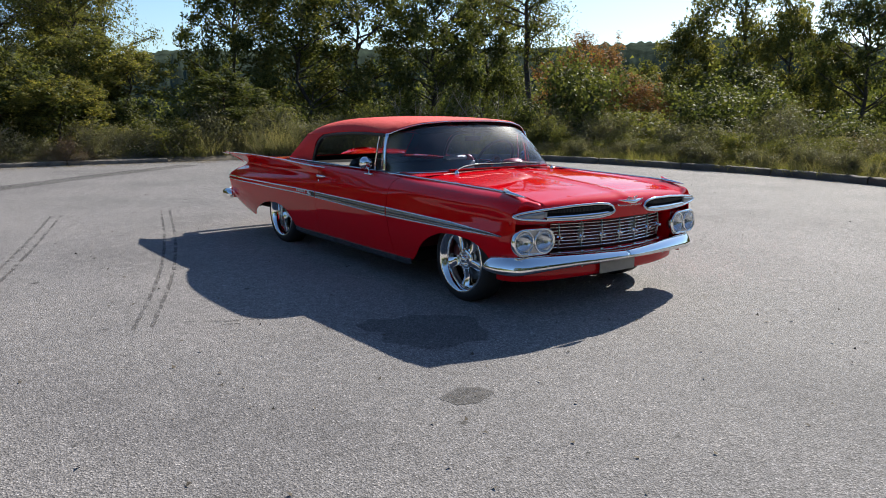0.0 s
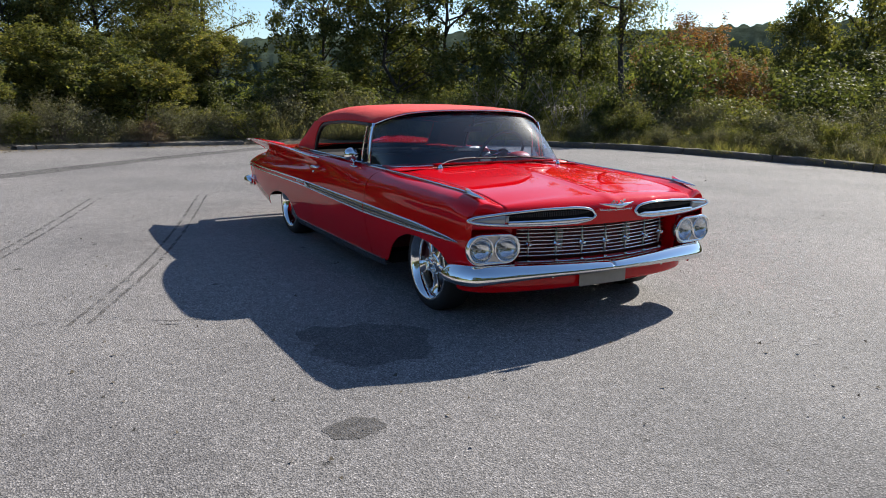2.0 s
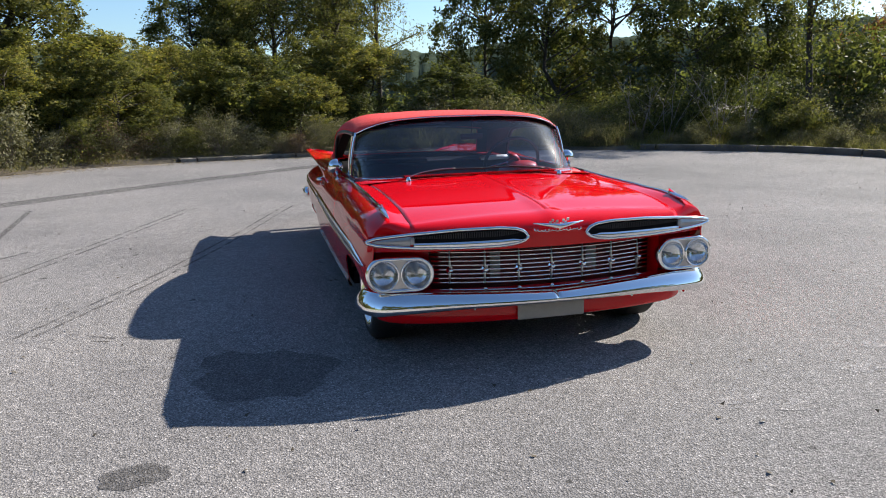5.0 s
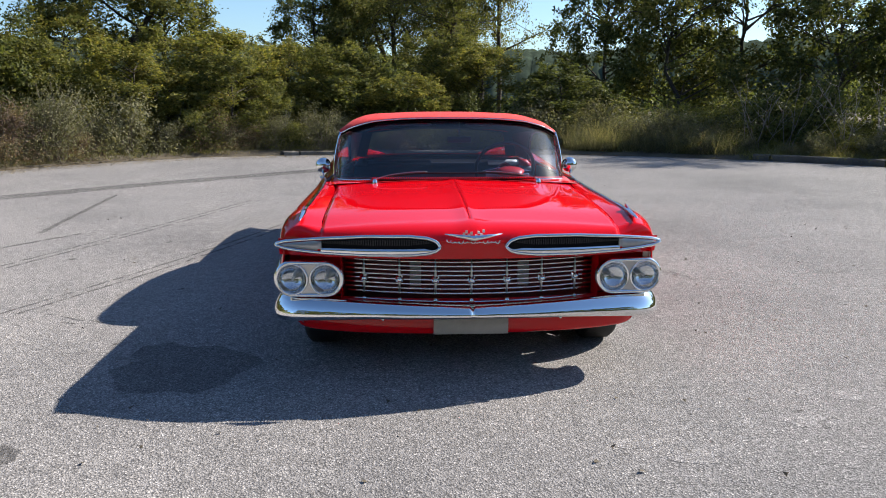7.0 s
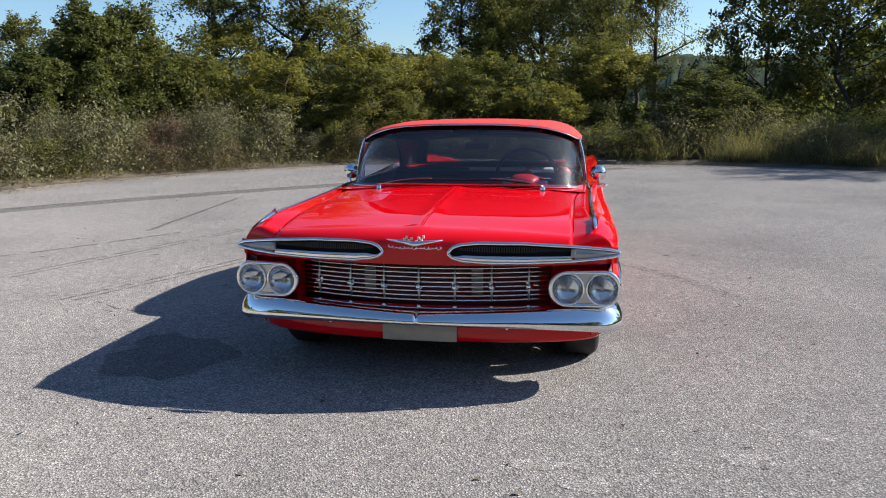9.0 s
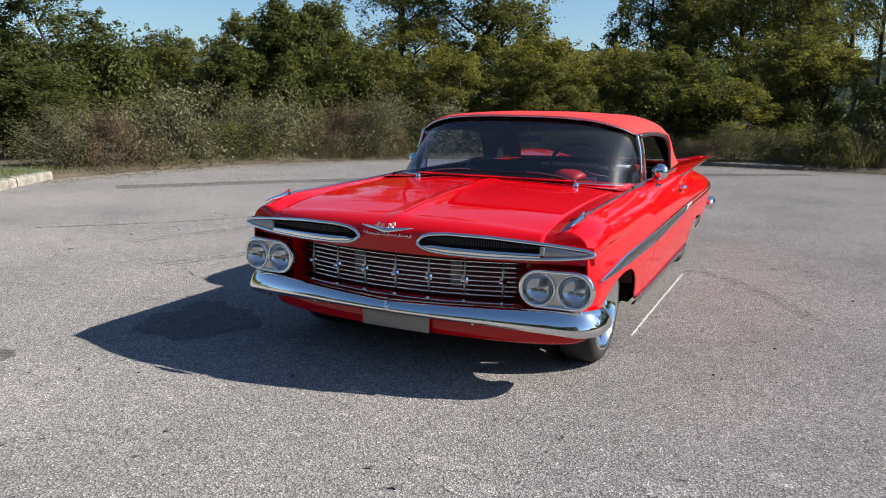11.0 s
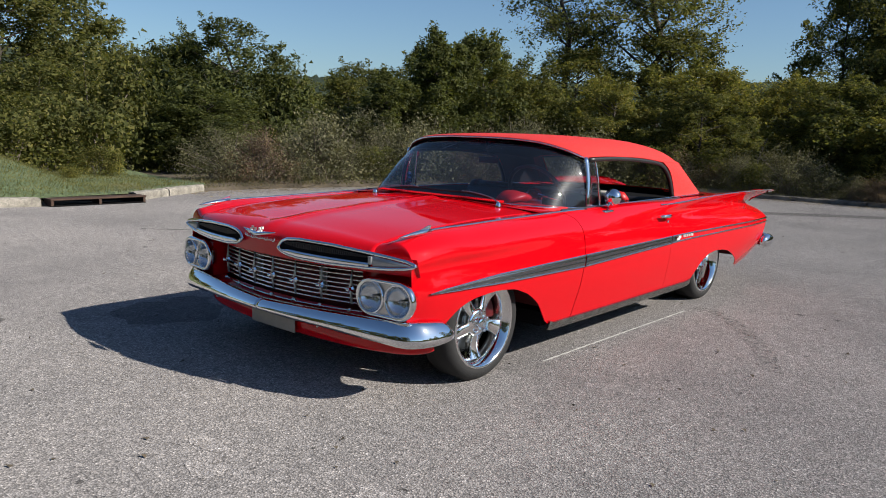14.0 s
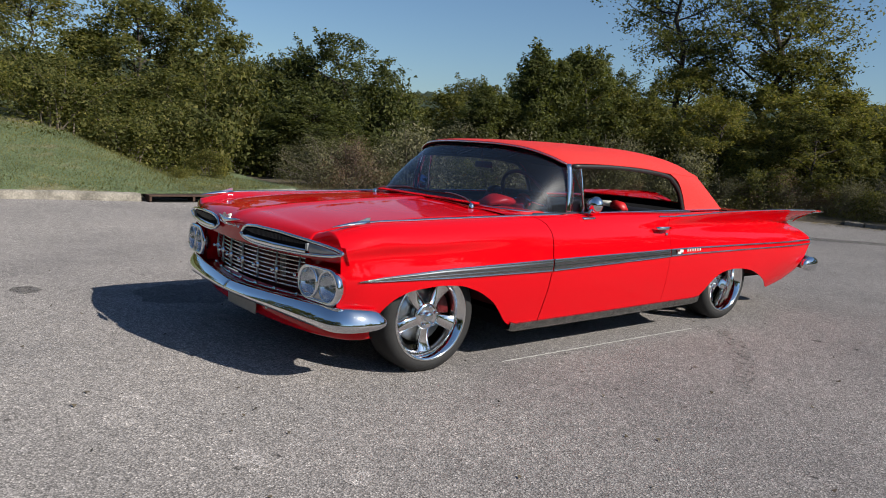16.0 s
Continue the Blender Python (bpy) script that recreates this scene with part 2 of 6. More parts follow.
BLADES = leaf_mat("green_grass_blades", [(0.092, 0.095, 0.039), (0.156, 0.151, 0.06), (0.247, 0.21, 0.101)], 0.45, 0.62)
LITTER = leaf_mat("dry_leaf_litter", [(0.10, 0.075, 0.05), (0.19, 0.145, 0.10), (0.33, 0.26, 0.18)], 0.2, 0.7)
FAR_LEAF = surf("far_woods", (0.050, 0.066, 0.048), 1.0, 0.0, 0.45, 0.12, 1.2, 0.8, 0.0, 0.0)


# ---- builders ----
def mesh_np(name, verts, faces, smooth=False):
    """A mesh from arrays: verts (n, 3) and faces (m, 3 or 4)."""
    me = bpy.data.meshes.new(name)
    verts, faces = np.asarray(verts, np.float32), np.asarray(faces, np.int32)
    k = faces.shape[1]
    me.vertices.add(len(verts))
    me.vertices.foreach_set("co", verts.ravel())
    me.loops.add(faces.size)
    me.loops.foreach_set("vertex_index", faces.ravel())
    me.polygons.add(len(faces))
    me.polygons.foreach_set("loop_start", np.arange(0, faces.size, k, dtype=np.int32))
    me.polygons.foreach_set("use_smooth", np.full(len(faces), smooth))
    me.update(calc_edges=True)
    me.validate()
    return me


def part(name, data, material, parent=None, label="", smooth=True):
    """Links a mesh or bmesh as one object under its parent."""
    if isinstance(data, bmesh.types.BMesh):
        me = bpy.data.meshes.new(name)
        data.to_mesh(me)
        data.free()
        for p in me.polygons:
            p.use_smooth = smooth
        data = me
    if not data.materials:
        data.materials.append(material)
    ob = new(name, data)
    if parent:
        ob.parent = parent
    return tagged(ob, label)


def thing(name, label, category, at=(0, 0, 0), group="", kind=""):
    ob = new(name)
    ob.location = at
    ob.empty_display_size = 0.1
    return tagged(ob, label, category, group, kind)


def modify(ob, kind, **values):
    mod = ob.modifiers.new(kind.lower(), kind)
    if kind == "SOLIDIFY":
        mod.thickness, mod.offset = values["thickness"], values.get("offset", -1.0)
    if kind == "BEVEL":
        mod.width, mod.segments, mod.limit_method, mod.angle_limit = values["width"], values.get("segments", 2), "ANGLE", radians(35)
    if kind == "EDGE_SPLIT":
        mod.split_angle = radians(40)
    if kind == "SUBSURF":
        mod.levels = mod.render_levels = values.get("levels", 1)
    return ob


def cubic(keys, vals, q):
    """Smooth interpolation of the rows vals at the rising keys."""
    keys, vals, q = np.asarray(keys, float), np.asarray(vals, float), np.asarray(q, float)
    d = np.gradient(vals, keys, axis=0)
    i = np.clip(np.searchsorted(keys, q) - 1, 0, len(keys) - 2)
    h = keys[i + 1] - keys[i]
    u = np.clip((q - keys[i]) / h, 0.0, 1.0)
    shape = (len(q),) + (1,) * (vals.ndim - 1)
    u, h = u.reshape(shape), h.reshape(shape)
    return ((1 + 2 * u) * (1 - u) ** 2 * vals[i] + u * (1 - u) ** 2 * h * d[i]
            + u * u * (3 - 2 * u) * vals[i + 1] + u * u * (u - 1) * h * d[i + 1])


def grid_mesh(name, rows, closed=False, flip=False):
    """A quad grid from rows of points (n, m, 3)."""
    g = np.asarray(rows, float)
    n, m = g.shape[:2]
    idx = np.arange(n * m).reshape(n, m)
    if closed:
        idx = np.concatenate([idx, idx[:, :1]], axis=1)
    f = np.stack([idx[:-1, :-1], idx[1:, :-1], idx[1:, 1:], idx[:-1, 1:]], axis=-1).reshape(-1, 4)
    if flip:
        f = f[:, ::-1]
    return mesh_np(name, g.reshape(-1, 3), f, True)


def mirrored(me):
    """The mesh mirrored across the car's length."""
    out = me.copy()
    out.transform(Matrix.Diagonal((-1, 1, 1, 1)))
    out.flip_normals()
    return out


def bm_join(*meshes):
    bm = bmesh.new()
    for me in meshes:
        bm.from_mesh(me)
    return bm


def sweep(path, prof, up=(0, 0, 1), scale=None, name="sweep"):
    """Sweeps the closed profile [(side, up)] along a path; scale: a factor for each point. Ends are capped."""
    path = [Vector(p) for p in path]
    prof = list(prof)
    rows = []
    for i, p in enumerate(path):
        t = (path[min(i + 1, len(path) - 1)] - path[max(i - 1, 0)]).normalized()
        side = t.cross(Vector(up)).normalized()
        u = side.cross(t).normalized()
        s = scale[i] if scale is not None else 1.0
        sa, sb = s if isinstance(s, tuple) else (s, s)
        rows.append([p + side * (a * sa) + u * (b * sb) for a, b in prof])
    n, m = len(rows), len(prof)
    bm = bmesh.new()
    vs = [[bm.verts.new(c) for c in r] for r in rows]
    for i in range(n - 1):
        for j in range(m):
            bm.faces.new((vs[i][j], vs[i][(j + 1) % m], vs[i + 1][(j + 1) % m], vs[i + 1][j]))
    bm.faces.new(vs[0][::-1])
    bm.faces.new(vs[-1])
    bmesh.ops.recalc_face_normals(bm, faces=bm.faces)
    return bm


def ring(r, n=10, ry=None):
    ry = r if ry is None else ry
    return [(r * math.cos(2 * math.pi * i / n), ry * math.sin(2 * math.pi * i / n)) for i in range(n)]


def to_mesh(bm, smooth=True):
    me = bpy.data.meshes.new("made")
    bm.to_mesh(me)
    bm.free()
    for p in me.polygons:
        p.use_smooth = smooth
    return me


def lathe(prof, n=40, axis="X"):
    """Turns the profile [(along, radius)] about an axis."""
    rows = []
    for a, r in prof:
        row = []
        for i in range(n):
            c, s = math.cos(2 * math.pi * i / n), math.sin(2 * math.pi * i / n)
            row.append({"X": (a, r * c, r * s), "Y": (r * c, a, r * s), "Z": (r * c, r * s, a)}[axis])
        rows.append(row)
    return grid_mesh("turned", rows, True)


def box_bm(x0, y0, z0, x1, y1, z1, bevel=0.0, seg=2):
    bm = bmesh.new()
    bmesh.ops.create_cube(bm, size=1.0, matrix=Matrix.Translation(((x0 + x1) / 2, (y0 + y1) / 2, (z0 + z1) / 2)) @ Matrix.Diagonal((x1 - x0, y1 - y0, z1 - z0, 1)))
    if bevel:
        bmesh.ops.bevel(bm, geom=bm.edges[:], offset=bevel, segments=seg, affect="EDGES", profile=0.5)
    return bm


# ---- ground ----
LOT_C = (1.0, 4.0)
LOT_A = [-164, -154, -120, -100, -80, -60, -40, -12, 14, 35, 54, 72, 90, 105, 122, 140, 161, 176, 188, 196, 206]
LOT_R = [9.5, 10.6, 22.0, 24.0, 24.0, 22.0, 12.0, 9.9, 10.2, 11.0, 10.75, 10.75, 10.5, 10.9, 11.5, 11.2, 10.7, 10.4, 9.35, 9.5, 10.6]


def lot_r(a):
    """The radius of the paved edge at an angle in degrees round the turning circle."""
    a = (np.asarray(a, float) + 154) % 360 - 154
    return np.interp(a, LOT_A, LOT_R)


def polar(r, a, z=0.0):
    return (LOT_C[0] + r * math.cos(radians(a)), LOT_C[1] + r * math.sin(radians(a)), z)


def land_z(x, y):
    """The height of the land beyond the pavement."""
    dx, dy = x - LOT_C[0], y - LOT_C[1]
    r, a = math.hypot(dx, dy), math.degrees(math.atan2(dy, dx))
    out = r - float(lot_r(a))
    if out < 0:
        return -0.06
    z = 0.10 * min(1.0, out / 0.3)
    aa = a % 360
    w = min(1.0, max(0.0, (aa - 176) / 10.0)) * (1.0 if aa < 236 else max(0.0, 1 - (aa - 236) / 10.0))
    p, q = 0.20 * max(0.0, out - 0.2), 0.50 * max(0.0, 2.5 + 0.15 * max(0.0, -9 - x) - y)
    k = 0.5
    bank = max(0.0, min(p, q) - max(0.0, k - abs(p - q)) ** 2 / (4 * k)) if p > 0 and q > 0 else 0.0
    z += w * min(4.0, bank)
    z -= min(3.0, max(0.0, out - 4.0) * 0.08) * (1 - w * min(1.0, q))
    z += 0.10 * min(1.0, out / 2) * noise.noise((x * 0.35, y * 0.35, 0))
    return z


def ground_sheet():
    angles = np.arange(0, 360, 2.5)
    steps = [0.0, 0.5, 0.9, 0.995, 1.0, 1.015, 1.03, 1.06, 1.1, 1.15, 1.2, 1.25, 1.3, 1.4, 1.5, 1.6, 1.75, 1.9, 2.1, 2.4, 3.2, 5.0, 9.0, 20.0, 60.0, 300.0]
    rows = []
    for s in steps:
        row = []
        for a in angles:
            rr = float(lot_r(a))
            r = rr * s if rr < 15 else (s * rr if s <= 1 else rr + (s - 1) * 12)
            x, y, _ = polar(max(r, 0.01), a)
            row.append((x, y, land_z(x, y)))
        rows.append(row)
    return grid_mesh("ground", rows, True, True)


ground = part("ground", ground_sheet(), SOIL, None, "leaf-littered earth and rough grass round the lot")
tagged(ground, category="ground", kind="structure")


def lot_mesh():
    angles = np.arange(-154, 206, 1.5)
    rows = []
    for s in [0.0, 0.1, 0.25, 0.45, 0.65, 0.82, 0.93, 1.0]:
        row = []
        for a in angles:
            rr = float(lot_r(a)) + 0.04 * noise.noise((a * 0.31, 3.3, 0)) + 0.03 * noise.noise((a * 1.3, 1.3, 0))
            row.append(polar(max(0.01, rr * s), a, 0.0))
        rows.append(row)
    return grid_mesh("road", rows, True, True)


road = part("road", lot_mesh(), ASPHALT, None, "worn grey asphalt turning circle with pale aggregate")
tagged(road, category="road", kind="structure")


def leaf_quads(rng, centres, size, flat=0.35, aspect=0.55, droop=0.0, out=None):
    """Pointed leaves at the centres (n, 3); out: the way each one faces, roughly."""
    n = len(centres)
    a = rng.normal(size=(n, 3))
    a[:, 2] = a[:, 2] * 0.6 - droop
    a /= np.linalg.norm(a, axis=1, keepdims=True)
    nrm = rng.normal(size=(n, 3)) * (1.0 if out is None else 0.45)
    nrm[:, 2] += flat * 2 if out is None else flat
    if out is not None:
        nrm += out
    b = np.cross(nrm, a)
    b /= np.linalg.norm(b, axis=1, keepdims=True) + 1e-9
    s = size * rng.uniform(0.55, 1.35, size=(n, 1))
    tip, w = centres + a * s * 0.6, b * s * aspect * 0.6
    v = np.stack([centres - a * s * 0.45 - w, centres - a * s * 0.35 + w, tip], axis=1).reshape(-1, 3)
    return v, np.arange(n * 3).reshape(n, 3)


def facing(off, pick, axis_pull=0.5):
    o = off / (np.linalg.norm(off, axis=1, keepdims=True) + 1e-6)
    r = pick.copy()
    r[:, 2] *= 0.2
    r /= np.linalg.norm(r, axis=1, keepdims=True) + 1e-6
    return o + r * axis_pull


def limb(bm, pts, r0, r1, n=6):
    rings = []
    for i, p in enumerate(pts):
        p = Vector(p)
        t = (Vector(pts[min(i + 1, len(pts) - 1)]) - Vector(pts[max(0, i - 1)])).normalized()
        s = t.cross(Vector((0.31, 0.77, 0.2))).normalized()
        u = s.cross(t)
        r = r0 + (r1 - r0) * i / (len(pts) - 1)
        rings.append([bm.verts.new(p + (s * math.cos(2 * math.pi * k / n) + u * math.sin(2 * math.pi * k / n)) * r) for k in range(n)])
    for a, b in zip(rings, rings[1:]):
        for k in range(n):
            bm.faces.new((a[k], a[(k + 1) % n], b[(k + 1) % n], b[k]))


def tree_meshes(seed, h, spread, base, limbs, leaves, size, trunk_r=0.12, sigma=0.32, lean=0.0):
    """Trunk with limbs and twigs as one mesh, and a crown of leaves in loose clumps as another."""
    rng = np.random.default_rng(seed)
    bm = bmesh.new()
    top = np.array([lean * h, rng.normal() * 0.03 * h, h * 0.92])
    tp = [np.array([0, 0, -0.3])] + [top * f + np.array([rng.normal(), rng.normal(), 0]) * 0.018 * h for f in np.linspace(0.12, 1, 8)]
    limb(bm, tp, trunk_r, trunk_r * 0.2, 8)
    tips = []
    for k in range(limbs):
        f = base + (0.97 - base) * (k + rng.uniform()) / limbs
        at = np.array([np.interp(f * h * 0.92, [p[2] for p in tp], [p[i] for p in tp]) for i in range(3)])
        az = rng.uniform(0, 2 * math.pi) if k % 3 else 2.4 * k
        ln = spread * (1.05 - 0.65 * abs(f - 0.45) ** 1.2) * rng.uniform(0.55, 1.15)
        rise = rng.uniform(0.15, 0.8)
        d = np.array([math.cos(az), math.sin(az), rise])
        pts = [at]
        for i in range(5):
            d = d + rng.normal(size=3) * 0.16
            pts.append(pts[-1] + d / np.linalg.norm(d) * ln / 5)
        limb(bm, pts, trunk_r * 0.38 * (1.1 - f * 0.6), 0.008, 5)
        tips += [(p, 1.0) for p in pts[2:]]
        for i in (2, 3, 4, 5):
            for _ in range(2):
                e = pts[i] + rng.normal(size=3) * np.array([1, 1, 0.7]) * ln * 0.22
                limb(bm, [pts[i], (pts[i] + e) / 2 + rng.normal(size=3) * 0.04, e], 0.012, 0.004, 4)
                tips.append((e, 1.0))
    c = np.array([p for p, _ in tips])
    pick = c[rng.integers(0, len(c), leaves)]
    spread_k = rng.uniform(0.6, 1.6, len(c))[rng.integers(0, len(c), leaves)][:, None]
    off = rng.normal(size=(leaves, 3)) * sigma * spread_k * np.array([1, 1, 0.75])
    v, f = leaf_quads(rng, pick + off, size, 0.35, 0.6, 0.0, facing(off, pick))
    return to_mesh(bm), mesh_np("crown", v, f)


def clumped_tree(seed, h, spread, base, clumps, leaves, size, trunk_r=0.08):
    """A dense tree: trunk and limbs as one mesh, and a lobed crown of leafy clumps with gaps between them as another."""
    rng = np.random.default_rng(seed)
    bm = bmesh.new()
    tp = [np.array([0, 0, -0.3])] + [np.array([rng.normal() * .02 * h, rng.normal() * .02 * h, f * h * .85]) for f in np.linspace(.1, 1, 7)]
    limb(bm, tp, trunk_r, trunk_r * .2, 8)
    cr = spread * rng.uniform(.10, .25, clumps)
    u = np.clip(rng.uniform(0, 1, clumps) ** .85, 0, 1)
    az = rng.uniform(0, 2 * math.pi, clumps)
    lobe = np.array([1 + .45 * noise.noise((math.cos(a) * 1.3, math.sin(a) * 1.3, seed + w * 2.6)) for a, w in zip(az, u)])
    rad = spread * np.sin(math.pi * (.16 + .77 * u)) ** .65 * lobe
    rad = np.maximum(rad - cr, 0) * rng.uniform(.25, 1, clumps) ** .4
    top = h * (1 - .10 * rng.uniform(0, 1, clumps)) - cr
    z = base * h + cr * .6 + (top - base * h - cr * .6) * u
    c = np.stack([rad * np.cos(az), rad * np.sin(az), z], 1)
    for k in range(0, clumps, 4):
        f0 = np.clip((c[k, 2] - .25 * rad[k]) / (h * .85) - .08, base * .6 + .05, .92)
        at = np.array([np.interp(f0 * h * .85, [p[2] for p in tp], [p[i] for p in tp]) for i in range(3)])
        mid = (at + c[k]) / 2 + rng.normal(size=3) * .05 * spread
        limb(bm, [at, mid, c[k]], trunk_r * .35, .008, 5)
    body = int(leaves * .86)
    k = rng.choice(clumps, body, p=cr ** 2 / (cr ** 2).sum())
    away = c - np.array([0, 0, (base + .4 * (1 - base)) * h])
    away /= np.linalg.norm(away, axis=1, keepdims=True) + 1e-6
    d = rng.normal(size=(body, 3)) + away[k] * .7 + np.array([0, 0, .45])
    d /= np.linalg.norm(d, axis=1, keepdims=True)
    pos = c[k] + d * cr[k][:, None] * rng.uniform(.45, 1.12, (body, 1)) * np.array([1, 1, .8])
    sprigs = 70                                   # loose shoots that break the outline
    j = rng.choice(clumps, sprigs)
    sd = away[j] + rng.normal(size=(sprigs, 3)) * .45 + np.array([0, 0, .35])
    sd /= np.linalg.norm(sd, axis=1, keepdims=True)
    m = rng.integers(0, sprigs, leaves - body)
    reach = rng.uniform(.3, 1.0, (leaves - body, 1)) * rng.uniform(.6, 1.0, sprigs)[m][:, None]
    shoot = c[j][m] + sd[m] * (cr[j][m][:, None] * .7 + reach * spread * .24) + rng.normal(size=(leaves - body, 3)) * .025 * spread
    centres, out = np.concatenate([pos, shoot]), np.concatenate([d, sd[m] * .4])
    v, f = leaf_quads(rng, centres, size, .3, .56, 0.0, out)
    return to_mesh(bm), mesh_np("crown", v, f)


def bush_mesh(seed, w, h, leaves, size, stems=14, aspect=.55):
    """A rounded, ragged bush: stems fanning from the base and leaves in clumps along them."""
    rng = np.random.default_rng(seed)
    bm = bmesh.new()
    cl = []
    for k in range(stems):
        az, out = rng.uniform(0, 2 * math.pi), rng.uniform(0.15, 1.0)
        e = np.array([math.cos(az) * w * out * 0.5, math.sin(az) * w * out * 0.5, h * rng.uniform(0.45, 1.0) * (1.1 - 0.35 * out)])
        mid = e * np.array([0.35, 0.35, 0.6]) + rng.normal(size=3) * 0.06
        pts = [np.array([0, 0, -0.1]) + rng.normal(size=3) * np.array([0.2, 0.2, 0]) * w * 0.3, mid, e]
        limb(bm, pts, 0.015, 0.004, 4)
        for _ in range(6):
            s = rng.uniform(0.15, 1.05)
            cl.append(mid * (1 - s) + e * s + rng.normal(size=3) * 0.03 * w)
    c = np.array(cl)
    k = rng.integers(0, len(c), leaves)
    off = rng.normal(size=(leaves, 3)) * np.array([0.06 * w, 0.06 * w, 0.06 * h]) * rng.uniform(.6, 1.5, len(c))[k][:, None]
    centres = c[k] + off
    skirt = rng.uniform(size=leaves) < .16              # low growth round the foot
    a, r = rng.uniform(0, 2 * math.pi, leaves), w * np.sqrt(rng.uniform(.02, .30, leaves))
    low = np.stack([r * np.cos(a), r * np.sin(a), h * rng.uniform(.08, .34, leaves)], 1)
    centres[skirt] = low[skirt]
    centres[:, 2] = np.abs(centres[:, 2] + 0.02)
    v, f = leaf_quads(rng, centres, size, 0.3, aspect, -.5 if aspect < .4 else 0, facing(off, c[k], .7))
    return to_mesh(bm), mesh_np("foliage", v, f)


# ---- kerbs, lawn and drain ----
def kerb_piece(a0, a1, h, w, inset=0.0):
    prof = [(0, -.05), (w * .03, h * .5), (w * .06, h * .90), (w * .13, h * .985), (w * .5, h), (w * .95, h * .98), (w, h * .8), (w, -.05)]
    rows = []
    for a in np.linspace(a0, a1, 25):
        r = float(lot_r(a)) + inset
        rows.append([polar(r + o, a, z + (0.016 * noise.noise((a * 2.8, o * 14, z * 14)) + .010 * noise.noise((a * 9.0, o * 30, 4)) if z > 0 else z)) for o, z in prof])
    return grid_mesh("kerb", rows)


def kerb_run(name, a0, a1, h, w, material, label, step=12.0, gap=0.1):
    base = tagged(new(name), label, "kerb", kind="structure")
    a = a0
    while a < a1 - 0.5:
        b = min(a + step, a1)
        me = kerb_piece(a + gap, b - gap, h, w)
        modify(modify(part("kerb_stone", me, material, base), "SOLIDIFY", thickness=0.02), "EDGE_SPLIT")
        a = b
    return base


kerb_run("kerb_east", -22, 52, .125, .16, DARK_KERB, "dark weathered concrete kerb")
kerb_run("kerb_west", 196.5, 226, .11, .20, CONCRETE, "pale chipped concrete kerb")
kerb_run("kerb_northwest", 177, 187.9, .11, .20, CONCRETE, "pale chipped concrete kerb", 5.5)
kerb_run("kerb_north", 86, 112, .075, .20, BURIED_KERB, "low kerb half buried in leaf litter")


def lawn_mesh():
    rows = []
    for out in [0.17, 0.28, 0.45, 0.7, 1.0, 1.5, 2.0, 2.6, 3.3, 4.2, 5.2, 6.5, 8.0, 10.0, 12.5, 15.0]:
        row = []
        for a in np.arange(176, 240, 1.0):
            x, y, _ = polar(float(lot_r(a)) + out, a)
            row.append((x, y, max(land_z(x, y), 0.07) + 0.04))
        rows.append(row)
    return grid_mesh("lawn", rows, False, True)


tagged(part("lawn", lawn_mesh(), TURF, None, "mown grass bank with dry yellow patches"), category="lawn", kind="structure")

drain = thing("storm_drain", "rusty iron kerb inlet with two dark openings", "drain", (-8.02, 2.05, 0))
ux = Vector((.02, 1.33, 0)).normalized()
turn = Matrix.Rotation(math.atan2(ux.y, ux.x), 4, "Z")


def drain_part(name, bm, material, label=""):
    me = to_mesh(bm, False)
    me.transform(turn)
    return part(name, me, material, drain, label, False)


drain_part("lid", box_bm(-.71, .0, .088, .71, .24, .114, .006), RUST, "rust-brown iron lid")
# back wall and sill are coloured black in place of the deep inlet's shade
drain_part("back_wall", box_bm(-.70, .30, -.04, .70, .34, .09), DARK)
for x in (-.70, -.02, .66):
    drain_part("post", box_bm(x, .01, -.03, x + .04, .28, .09, .006), RUST)
drain_part("sill", box_bm(-.70, .0, -.03, .70, .30, .012), DARK)


# ---- woods round the lot ----
def proto(seeds, h, spread, base, clumps, leaves, size, material, tr, airy=False):
    out = []
    for k in seeds:
        if airy:
            t, c = tree_meshes(k, h, spread, base, clumps, leaves, size, tr, .15)
        else:
            t, c = clumped_tree(k, h, spread, base, clumps, leaves, size, tr)
        t.materials.append(BARK)
        c.materials.append(material)
        out.append((t, c))
    return out


P_MID = proto((1, 2, 3), 5.0, 2.0, .04, 120, 25000, .082, LEAF_MID, .07)
P_DEEP = proto((4, 5, 6), 5.0, 2.0, .14, 95, 21000, .086, LEAF_DEEP, .08)
P_GOLD = proto((7, 8), 5.0, 2.0, .05, 110, 23000, .078, LEAF_GOLD, .06)
P_VINE = proto((9, 10), 4.0, 1.8, .0, 120, 24000, .084, LEAF_DEEP, .06)
P_AIRY = proto((31, 32, 33), 8.0, 2.1, .38, 24, 17000, .078, LEAF_MID, .13, True)
P_UNSEEN = proto((51, 52), 5.0, 2.0, .04, 80, 6500, .17, LEAF_DEEP, .08)
P_RUST = proto((41,), 5.0, 2.0, .06, 105, 24000, .068, LEAF_RUST, .07)
H0 = {"mid": 5.0, "deep": 5.0, "gold": 5.0, "vine": 4.0, "airy": 8.2, "rust": 5.0, "back": 5.0}
S0 = {"mid": 1.9, "deep": 1.9, "gold": 1.9, "vine": 1.8, "airy": 2.0, "rust": 1.9, "back": 1.9}
